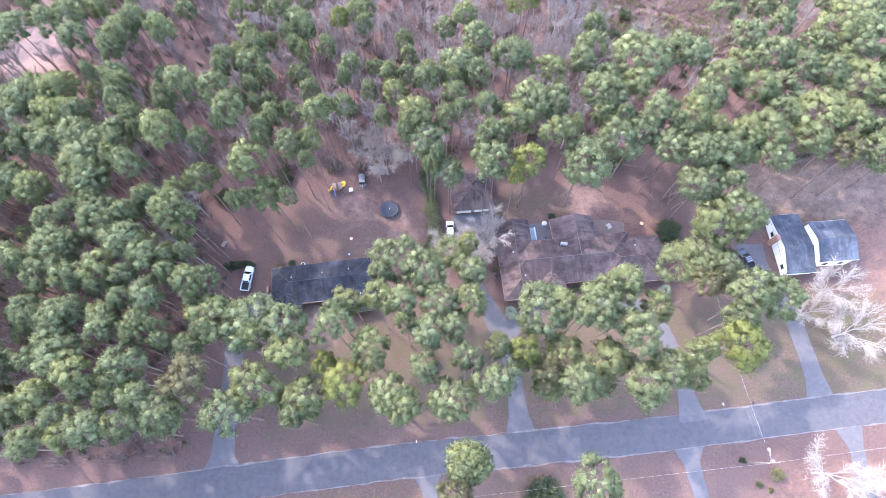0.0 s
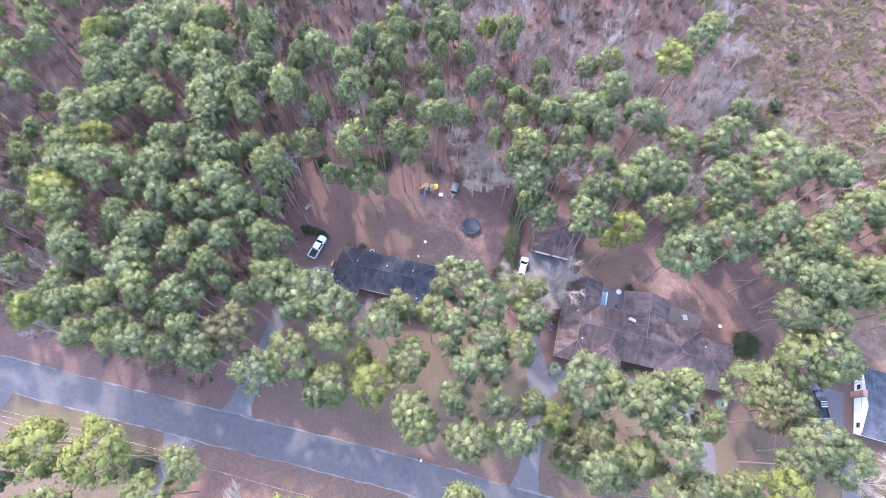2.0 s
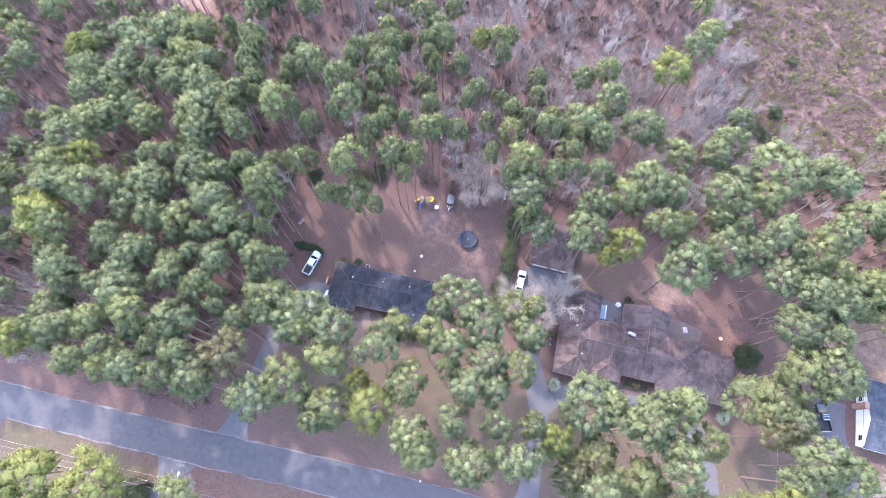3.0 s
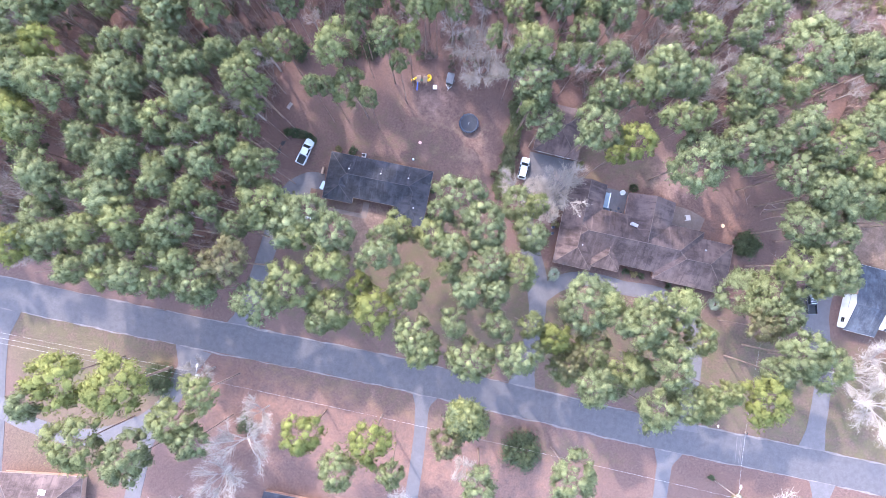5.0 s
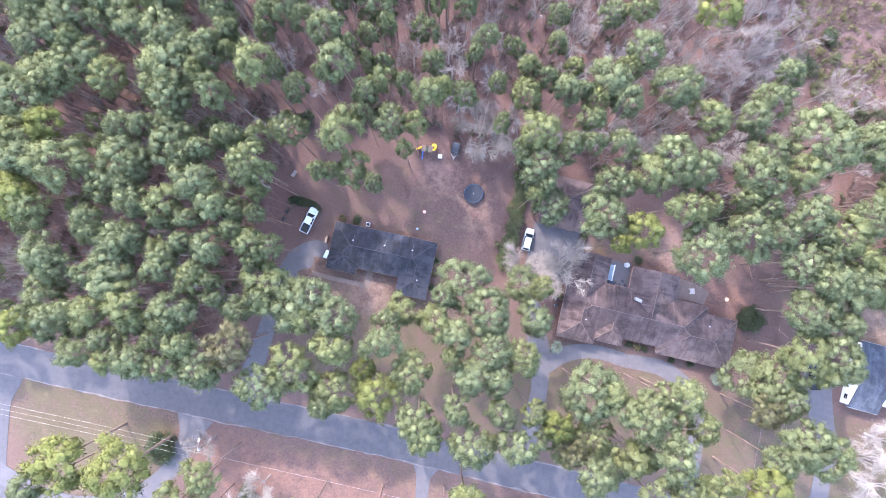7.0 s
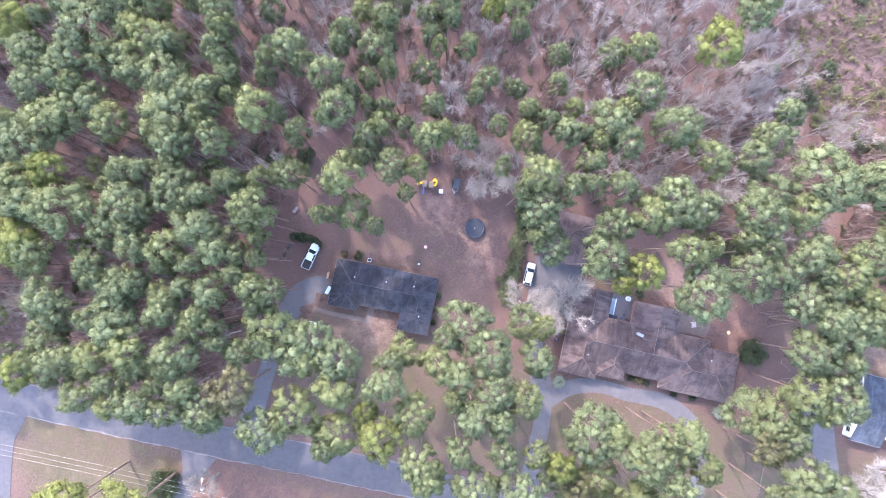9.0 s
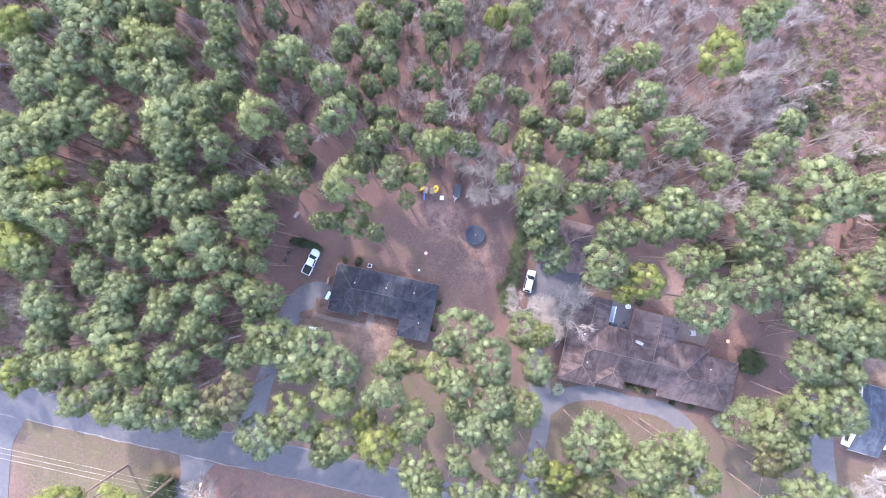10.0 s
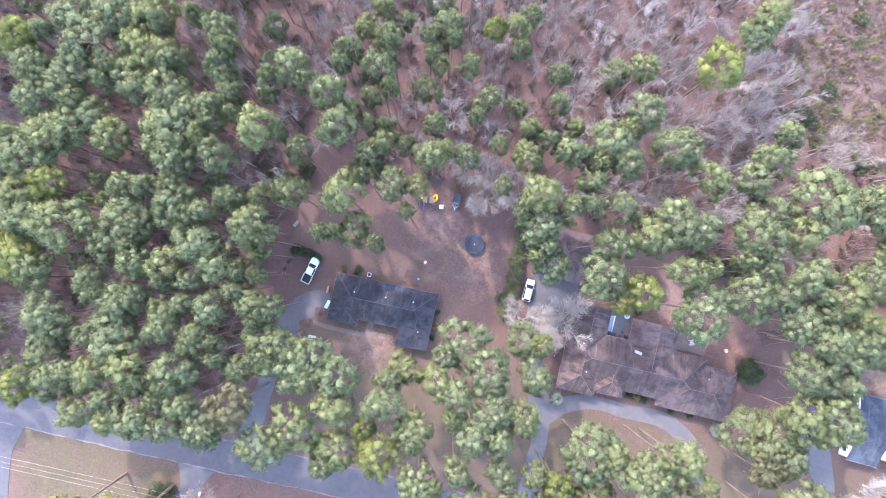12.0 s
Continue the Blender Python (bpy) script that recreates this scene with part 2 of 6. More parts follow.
M_MAT = surface("black_jumping_mat", (0.018, 0.021, 0.03), (0.03, 0.034, 0.045), 2, 0.7)
M_PAD = surface("navy_spring_pad", (0.02, 0.03, 0.05), (0.035, 0.045, 0.07), 2, 0.6)
M_POOL = surface("turquoise_vinyl", (0.17, 0.225, 0.26), (0.23, 0.285, 0.315), 1.5, 0.7)
M_CUT = surface("cut_wood", (0.5, 0.3, 0.16), (0.62, 0.42, 0.26), 5, 0.85)


# ---- mesh helpers ----
def mesh_of(name, verts, faces, material, normals=None):
    """A mesh from computed vertices and faces (triangles or quads)."""
    me = bpy.data.meshes.new(name)
    verts = np.asarray(verts, dtype=np.float32)
    faces = np.asarray(faces, dtype=np.int32)
    k = faces.shape[1]
    me.vertices.add(len(verts)), me.loops.add(faces.size), me.polygons.add(len(faces))
    me.vertices.foreach_set("co", verts.ravel())
    me.loops.foreach_set("vertex_index", faces.ravel())
    me.polygons.foreach_set("loop_start", np.arange(len(faces), dtype=np.int32) * k)
    me.update(calc_edges=True)
    me.materials.append(material)
    if normals is not None:
        me.polygons.foreach_set("use_smooth", [True] * len(faces))
        me.normals_split_custom_set_from_vertices(np.asarray(normals, dtype=np.float32))
    return me


def part(name, bm, material, parent=None, label=""):
    me = bpy.data.meshes.new(name)
    bm.to_mesh(me)
    bm.free()
    me.materials.append(material)
    ob = new(name, me)
    ob.parent = parent
    if label:
        ob["label"] = label
    return ob


def piece(name, me, parent=None, label=""):
    ob = new(name, me)
    ob.parent = parent
    if label:
        ob["label"] = label
    return ob


def thing(name, at, label, category, group="", kind="", turn=0.0):
    ob = new(name)
    ob.empty_display_size = 0.3
    ob.matrix_basis = pose(at[0], at[1], at[2] if len(at) > 2 else 0.0, 0, 0, turn)
    return tagged(ob, label, category, group, kind)


def add_box(bm, x0, y0, z0, x1, y1, z1, bevel=0.0):
    r = bmesh.ops.create_cube(bm, size=1.0)
    vs = r["verts"]
    bmesh.ops.scale(bm, vec=(x1 - x0, y1 - y0, z1 - z0), verts=vs)
    bmesh.ops.translate(bm, vec=((x0 + x1) / 2, (y0 + y1) / 2, (z0 + z1) / 2), verts=vs)
    if bevel:
        es = list({e for v in vs for e in v.link_edges})
        bmesh.ops.bevel(bm, geom=es, offset=bevel, segments=2, affect='EDGES', profile=0.5)
    return bm


def box(x0, y0, z0, x1, y1, z1, bevel=0.0):
    return add_box(bmesh.new(), x0, y0, z0, x1, y1, z1, bevel)


def add_rod(bm, a, b, r0, r1=None, sides=8):
    a, b = Vector(a), Vector(b)
    d = b - a
    m = Matrix.Translation((a + b) / 2) @ d.to_track_quat('Z', 'Y').to_matrix().to_4x4()
    bmesh.ops.create_cone(bm, cap_ends=True, segments=sides, radius1=r0, radius2=r0 if r1 is None else r1, depth=d.length, matrix=m)
    return bm


def rod(a, b, r0, r1=None, sides=8):
    return add_rod(bmesh.new(), a, b, r0, r1, sides)


def tube_arrays(points, radii, sides=6):
    """Vertices and quads of a tapering tube along points."""
    P = np.asarray(points, float)
    T = np.gradient(P, axis=0)
    T /= np.linalg.norm(T, axis=1)[:, None] + 1e-9
    ref = np.where(np.abs(T[:, 2:3]) > 0.9, [[1.0, 0, 0]], [[0, 0, 1.0]])
    U = np.cross(T, ref)
    U /= np.linalg.norm(U, axis=1)[:, None]
    V = np.cross(T, U)
    a = np.linspace(0, 2 * np.pi, sides, endpoint=False)
    ring = np.cos(a)[None, :, None] * U[:, None] + np.sin(a)[None, :, None] * V[:, None]
    verts = (P[:, None] + ring * np.asarray(radii)[:, None, None]).reshape(-1, 3)
    f = []
    for i in range(len(P) - 1):
        for j in range(sides):
            k = (j + 1) % sides
            f.append((i * sides + j, i * sides + k, (i + 1) * sides + k, (i + 1) * sides + j))
    return verts, np.array(f)


def joined(chunks):
    vs, fs, n = [], [], 0
    for v, f in chunks:
        vs.append(v), fs.append(f + n)
        n += len(v)
    return np.concatenate(vs), np.concatenate(fs)


# ---- ground ----
def soft(v, lo, hi, s=2.0):
    return 1 / (1 + np.exp(-(v - lo) / s)) * 1 / (1 + np.exp((v - hi) / s))


def heath_edge(x):
    """Where the woods give way to open scrub, as y over x."""
    return np.interp(x, [34, 38, 43, 54, 62, 75, 90, 110, 140], [200, 132, 113, 101, 97, 99, 108, 118, 124])


def spread(x, y):
    """Shares of grass, litter, sand and heath at a place of the plan."""
    edge = 64 + 0.06 * x
    grass = 0.5 * soft(y, 6, 33, 2) * soft(x, -44, 100, 3) + 0.55 * soft(y, -20, -5, 1) * soft(x, -97, -60, 1)
    grass += 0.6 * soft(y, 48, 66, 2) * soft(x, 58, 110, 4) + 0.5 * soft(y, 52, 62, 2) * soft(x, 8, 32, 2) + 0.27 * soft(y, 36, 60, 2) * soft(x, -48, -6, 2)
    grass += 0.7 * soft(y, -40, -17, 2) * soft(x, -92, -62, 2) + 0.12 * soft(y, 6, 34, 2) * soft(x, 82, 140, 3) + 0.35 * soft(y, -9, -2, 1) * soft(x, -50, 40, 4)
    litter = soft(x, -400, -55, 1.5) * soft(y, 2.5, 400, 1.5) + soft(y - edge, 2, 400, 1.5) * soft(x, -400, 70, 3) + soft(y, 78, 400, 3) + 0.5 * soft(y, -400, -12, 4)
    # tan soil of the eastern yard, its sand share raised to imitate sunlight
    sand = 0.55 * soft(y, 49, 66, 2) * soft(x, 64, 112, 4) + 0.3 * np.exp(-((x + 10) ** 2 + (y - 52) ** 2) / 60) + 0.42 * np.exp(-((x + 22) ** 2 + (y - 60) ** 2) / 40)
    sand += 0.6 * np.exp(-((x - 33) ** 2 + (y - 58) ** 2) / 40) + 0.9 * soft(x, -126, -98, 2.5) * soft(y, 101, 126, 2.5) + 0.45 * np.exp(-((x + 29) ** 2 + (y - 29) ** 2) / 40)
    heath = soft(y - heath_edge(x), 0, 500, 2.0)
    clay = 0.62 * np.exp(-((x - 45.5) ** 2 / 44 + (y - 51.3) ** 2 / 12)) + 0.6 * soft(x, 93, 120, 3) * soft(y, 24, 52, 3) + 0.25 * soft(x, 88, 120, 3) * soft(y, 9, 24, 3) + 0.7 * soft(y, -30, -5, 2) * soft(x, 66, 140, 5) + 0.5 * np.exp(-((x + 55) ** 2 / 30 + (y + 12) ** 2 / 12)) + 0.42 * soft(y, -24, -6, 2) * soft(x, -52, 34, 4)
    return grass, np.clip(litter, 0, 1), sand, heath, clay


def ground_sheet():
    gx = np.concatenate([[-3000, -1200, -500, -300, -220], np.arange(-180, 181, 2.0), [220, 300, 500, 1200, 3000]])
    gy = np.concatenate([[-3000, -1200, -500, -250, -130], np.arange(-80, 181, 2.0), [220, 300, 500, 1200, 3000]])
    X, Y = np.meshgrid(gx, gy)
    rough = np.where((Y > 68) | (X < -58) & (Y > 8), 0.35, 0.02)
    Z = rough * (np.sin(X * 0.31 + 1.3) * np.cos(Y * 0.27) + 0.5 * np.sin(X * 0.83 + Y * 0.61)) * 0.35 - 0.02
    nx, ny = len(gx), len(gy)
    i = np.arange(nx * ny).reshape(ny, nx)
    f = np.stack([i[:-1, :-1], i[:-1, 1:], i[1:, 1:], i[1:, :-1]], -1).reshape(-1, 4)
    me = mesh_of("ground", np.stack([X, Y, Z], -1).reshape(-1, 3), f, M_GROUND)
    g, l, s, h, k = spread(X.ravel(), Y.ravel())
    one = np.ones_like(g)
    for name, rgb in (("cover", (g, l, s)), ("cover_more", (h, k, 0 * g))):
        a = me.attributes.new(name, 'FLOAT_COLOR', 'POINT')
        a.data.foreach_set("color", np.stack([*rgb, one], -1).astype(np.float32).ravel())
    me.polygons.foreach_set("use_smooth", [True] * len(me.polygons))
    return tagged(new("ground", me), "brown pine-straw ground with thin winter grass and leaf litter", "ground", kind="structure")


ground_sheet()


def ribbon(points, widths, z, thick=0.12, wobble=0.1, seed=1):
    """A paved strip along a smooth line, with slightly ragged edges and real thickness."""
    P = np.array(points, float)
    t = np.r_[0, np.cumsum(np.linalg.norm(np.diff(P, axis=0), axis=1))]
    n = max(4, int(t[-1] / 0.8))
    s = np.linspace(0, t[-1], n)

    def smooth(v):
        # Catmull-Rom through the given points
        out = np.empty(n)
        for q, u in enumerate(s):
            k = min(max(np.searchsorted(t, u) - 1, 0), len(t) - 2)
            h = t[k + 1] - t[k]
            a = (u - t[k]) / h
            m0 = (v[k + 1] - v[max(k - 1, 0)]) / (t[k + 1] - t[max(k - 1, 0)]) * h
            m1 = (v[min(k + 2, len(t) - 1)] - v[k]) / (t[min(k + 2, len(t) - 1)] - t[k]) * h
            out[q] = (2 * a**3 - 3 * a**2 + 1) * v[k] + (a**3 - 2 * a**2 + a) * m0 + (3 * a**2 - 2 * a**3) * v[k + 1] + (a**3 - a**2) * m1
        return out

    x, y = smooth(P[:, 0]), smooth(P[:, 1])
    w = np.interp(s, t, np.broadcast_to(widths, (len(P),)))
    d = np.stack([np.gradient(x), np.gradient(y)], 1)
    d /= np.linalg.norm(d, axis=1)[:, None]
    nrm = np.stack([-d[:, 1], d[:, 0]], 1)
    rng = np.random.default_rng(seed)
    jl, jr = (np.convolve(rng.normal(0, wobble, n + 4), np.ones(3) / 3, 'same')[2:-2] for _ in range(2))
    L = np.stack([x, y], 1) + nrm * (w / 2 + jl)[:, None]
    R = np.stack([x, y], 1) - nrm * (w / 2 + jr)[:, None]
    bm = bmesh.new()
    rows = []
    for a, b in zip(L, R):
        rows.append([bm.verts.new((*a, z - thick)), bm.verts.new((*a, z)), bm.verts.new((*b, z)), bm.verts.new((*b, z - thick))])
    for p, q in zip(rows, rows[1:]):
        for k in range(3):
            bm.faces.new((p[k], p[k + 1], q[k + 1], q[k]))
    bm.faces.new(rows[0]), bm.faces.new(rows[-1][::-1])
    bmesh.ops.recalc_face_normals(bm, faces=bm.faces[:])
    return bm


def paved(name, points, widths, z, material, label, category, seed=1, wobble=0.06, thick=0.12):
    return tagged(part(name, ribbon(points, widths, z, thick, wobble, seed), material), label, category, kind="structure")


paved("road", [(-260, -15.5), (-180, -10.5), (-102, -5.1), (-75, -3.4), (-50, -1.6), (-15, 0.9), (12, 2.1), (45, 3.7), (79, 6.0), (120, 8.2), (200, 12), (300, 17)],
      6.5, 0.05, M_ROAD, "grey patched asphalt road with ragged edges", "road", 1, 0.08)
paved("side_road", [(-99.5, -7.5), (-99, -14), (-96.5, -24), (-93, -36), (-88, -60), (-84, -120)], [9, 6.0, 5.6, 5.5, 5.5, 5.5], 0.042, M_ROAD, "grey asphalt side road", "road", 2)
ROAD_LINE = [(-102, -5.1), (-75, -3.4), (-50, -1.6), (-15, 0.9), (12, 2.1), (45, 3.7), (79, 6.0), (120, 8.2)]
for side, seed in ((3.32, 31), (-3.32, 32)):
    paved("road_edge", [(x - 0.055 * side, y + side) for x, y in ROAD_LINE], 0.2, 0.056, M_SANDY, "pale sandy crumbling edge of the asphalt", "road edge", seed, 0.16)
for k, x in enumerate((60.2, 61.0, 61.3)):
    paved("road_mark", [(x + 0.5, 2.0 + 0.05 * k), (x - 0.3, 7.4)], 0.07, 0.056, M_SANDY, "thin pale sealed crack across the road", "road mark", 33 + k, 0.02)
DRIVE = "weathered grey concrete driveway"
paved("driveway", [(-48.6, 1.2), (-48.7, 3.8), (-48.6, 7.5), (-48.4, 15), (-48.2, 22), (-47.8, 27.5), (-46.0, 32.6), (-43.4, 35.2), (-40.4, 36.0)], [8.0, 5.0, 4.4, 3.6, 3.6, 4.4, 5.6, 5.2, 4.4], 0.046, M_DRIVE, DRIVE + " with a wide apron by the dark house", "driveway", 3)
paved("driveway", [(-7.2, -1.2), (-7.0, -4.2), (-6.0, -10), (-5.0, -16), (-3.5, -30), (-2, -60)], [6.6, 3.0, 2.6, 2.7, 2.8, 3], 0.046, M_DRIVE, DRIVE, "driveway", 4)
paved("driveway", [(46.2, 1.3), (46.2, -2.4), (46.8, -8), (48, -20), (50, -50)], [7.0, 3.3, 3.0, 3.0, 3], 0.046, M_DRIVE, DRIVE, "driveway", 5)
paved("driveway", [(12.4, 4.4), (12.3, 8.5), (12.0, 14), (11.6, 21), (9.4, 28.5), (6.2, 35), (3.6, 41), (4.6, 46)], [6.4, 4.2, 3.4, 3.6, 4.6, 4.0, 3.6, 4.5], 0.046, M_DRIVE, DRIVE + " that runs past the brown-roofed house", "driveway", 6)
paved("driveway", [(11.0, 25), (15.5, 29.6), (21, 31.6), (28, 31.7), (36, 32.2), (42.4, 29.6), (45.6, 25), (47.4, 18), (48.0, 11), (48.4, 5.6)], [3.5, 3.4, 3.0, 3.0, 3.4, 3.6, 3.4, 3.2, 3.6, 6.0], 0.054, M_DRIVE, "curved concrete carriage driveway before the brown-roofed house", "driveway", 7)
paved("driveway", [(76.0, 8.0), (76.0, 13), (75.5, 20), (74.6, 27), (71.5, 33), (69.5, 38), (69.6, 44)], [6.4, 4.0, 3.7, 3.8, 5.5, 7.0, 6.4], 0.046, M_DRIVE, DRIVE + " with a parking court", "driveway", 8)
paved("driveway", [(-57.5, -5.6), (-57.6, -10), (-59.5, -18), (-64, -24), (-75, -29.8), (-86, -30), (-95, -28)], [8.0, 4.2, 3.6, 3.4, 3.4, 3.4, 4], 0.046, M_DRIVE, DRIVE + " that curls round a lawn", "driveway", 9)
paved("driveway", [(-60.5, -20), (-61.5, -27), (-61.2, -34), (-60.5, -44)], [3.6, 3.2, 3.2, 3.4], 0.05, M_DRIVE, DRIVE + " that branches south", "driveway", 12)
paved("driveway", [(80, 3), (80.3, -1), (80, -8), (80.5, -20), (81, -50)], [6.0, 3.2, 3.0, 3, 3], 0.046, M_DRIVE, DRIVE, "driveway", 10)
paved("pavement", [(1.2, 49.4), (11.2, 49.9)], 11.2, 0.038, M_DRIVE, "concrete parking court before the garage", "pavement", 11)


# ---- trees ----
def unit(rng, n):
    v = rng.normal(size=(n, 3))
    return v / np.linalg.norm(v, axis=1)[:, None]


def tufts(rng, centres, radii, per, size):
    """Many small pointed leaf sprays over the skins of clumps."""
    C = np.repeat(centres, per, 0)
    rad = np.repeat(radii, per)[:, None]
    d = unit(rng, len(C))
    d[:, 2] = np.abs(d[:, 2]) * np.where(rng.random(len(C)) < 0.8, 1, -0.6)
    p = C + d * rad * rng.uniform(0.55, 1.1, (len(C), 1)) * np.array([1, 1, 0.75])
    nrm = d + unit(rng, len(C)) * 0.65
    nrm /= np.linalg.norm(nrm, axis=1)[:, None]
    u = np.cross(nrm, unit(rng, len(C)))
    u /= np.linalg.norm(u, axis=1)[:, None]
    v = np.cross(nrm, u)
    s = size * rng.uniform(0.6, 1.35, (len(C), 1))
    a, b, c = p + u * s * 0.9, p - u * s * 0.5 + v * s * 0.2, p - u * s * 0.5 - v * s * 0.2
    verts = np.stack([a, b, c], 1).reshape(-1, 3)
    return verts, np.arange(len(verts)).reshape(-1, 3)


def limb(rng, start, end, r, sag=0.3, sides=4, n=5):
    t = np.linspace(0, 1, n)[:, None]
    p = np.asarray(start) * (1 - t) + np.asarray(end) * t
    p[:, 2] += sag * np.sin(t[:, 0] * np.pi)
    p[1:-1] += rng.normal(0, 0.08, (n - 2, 3)) * np.linalg.norm(np.subtract(end, start)) * 0.3
    return tube_arrays(p, np.linspace(r, r * 0.3, n), sides)


def cores(rng, centres, radii):
    """A small faceted heart of needles within each clump."""
    o = np.array([(1, 0, 0), (0, 1, 0), (-1, 0, 0), (0, -1, 0), (0, 0, 1), (0, 0, -1)], float)
    f = np.array([(0, 1, 4), (1, 2, 4), (2, 3, 4), (3, 0, 4), (1, 0, 5), (2, 1, 5), (3, 2, 5), (0, 3, 5)])
    n = len(centres)
    v = centres[:, None] + o[None] * (radii * 0.4)[:, None, None] * rng.uniform(0.7, 1.2, (n, 6, 1))
    return v.reshape(-1, 3), (f[None] + (np.arange(n) * 6)[:, None, None]).reshape(-1, 3)


def ball():
    """A sphere of triangles, without the underside that nobody sees."""
    bm = bmesh.new()
    bmesh.ops.create_icosphere(bm, subdivisions=1, radius=1.0)
    v = np.array([p.co[:] for p in bm.verts])
    f = np.array([[p.index for p in q.verts] for q in bm.faces if q.calc_center_median().z > -0.5])
    bm.free()
    return v, f


BALL = ball()


def puffs(rng, centres, radii, mid, spikes, length):
    """Lobes of needles along the boughs: an uneven dense heart each, thatched with fine needle sprays. Returns vertices, faces and shading normals."""
    n = len(centres)
    bv, bf = BALL
    turn = rng.uniform(0, math.tau, n)
    c, s = np.cos(turn)[:, None], np.sin(turn)[:, None]
    o = np.stack([bv[None, :, 0] * c - bv[None, :, 1] * s, bv[None, :, 0] * s + bv[None, :, 1] * c, np.repeat(bv[None, :, 2], n, 0)], 2)
    heart = centres[:, None] + o * radii[:, None, None] * rng.uniform(0.5, 0.95, (n, len(bv), 1)) * (1, 1, 0.75)
    faces = (bf[None] + (np.arange(n) * len(bv))[:, None, None]).reshape(-1, 3)
    C, r = np.repeat(centres, spikes, 0), np.repeat(radii, spikes)[:, None]
    d = unit(rng, len(C))
    d[:, 2] = np.abs(d[:, 2]) - 0.25
    d /= np.linalg.norm(d, axis=1)[:, None]
    # the sprays lie over the lobe like thatch and lift at their tips
    side = np.cross(d, unit(rng, len(C)))
    side /= np.linalg.norm(side, axis=1)[:, None]
    lay = np.cross(side, d) + d * rng.uniform(0.1, 1.0, (len(C), 1))
    p = C + d * r * rng.uniform(0.72, 1.3, (len(C), 1)) * (1, 1, 0.8)
    L = length * rng.uniform(0.6, 1.4, (len(C), 1))
    tip = np.stack([p + side * L * 0.3, p - side * L * 0.3, p + lay * L], 1).reshape(-1, 3)
    verts = np.concatenate([heart.reshape(-1, 3), tip])
    faces = np.concatenate([faces, n * len(bv) + np.arange(len(tip)).reshape(-1, 3)])
    own = np.concatenate([np.repeat(centres, len(bv), 0), np.repeat(C, 3, 0)])
    a = verts - own
    a /= np.linalg.norm(a, axis=1)[:, None] + 1e-6
    b = (verts - mid) * (1, 1, 1.3)
    b /= np.linalg.norm(b, axis=1)[:, None] + 1e-6
    nrm = a * 0.85 + b * 0.5 + rng.normal(0, 0.15, verts.shape)
    return verts, faces, nrm / np.linalg.norm(nrm, axis=1)[:, None]


def pine(seed, H, R, lobes=56, spikes=62, puff=0.78, length=0.36, deep=6.0):
    """A tall loblolly pine: bare leaning trunk, a high uneven dome of boughs that end in rounded lobes of needles."""
    rng = np.random.default_rng(seed)
    z = np.linspace(0, H * 0.96, 6)
    lean = rng.normal(0, 0.5, 2)
    bend = np.stack([lean[0] * (z / H) ** 1.5, lean[1] * (z / H) ** 1.5, z], 1)
    wood = [tube_arrays(bend, np.linspace(0.21, 0.06, 6), 6)]
    mid = np.array([lean[0] * 0.8, lean[1] * 0.8, H - deep * 0.5])
    # a lobe ends each bough; the outline swells and shrinks round the stem
    swell = rng.uniform(0.66, 1.16, 7)
    C, radii = [], []
    for k in range(lobes):
        up = 1 - 1.42 * (k + 0.5) / lobes
        ang = k * 2.39996 + rng.normal(0, 0.3)
        out = swell[int(ang * 7 / math.tau) % 7] * rng.uniform(0.8, 1.06)
        reach = (R - puff * 0.7) * math.sqrt(max(0.01, 1 - up * up)) * out
        h = mid[2] + deep * 0.5 * up * rng.uniform(0.85, 1.1)
        foot = np.array([np.interp(h, z, bend[:, 0]), np.interp(h, z, bend[:, 1]), h - 0.3 * reach - 0.3])
        end = np.array([foot[0] + reach * math.cos(ang), foot[1] + reach * math.sin(ang), h])
        if k % 4 == 0 and reach > 1.2:
            wood.append(limb(rng, foot, end, 0.065, -0.2, 3, 4))
        if rng.random() < 0.12:
            continue
        C.append(end)
        radii.append(puff * rng.uniform(0.55, 1.3))
    v, f, n = puffs(rng, np.array(C), np.array(radii), mid, spikes, length)
    return joined(wood), (v, f), n


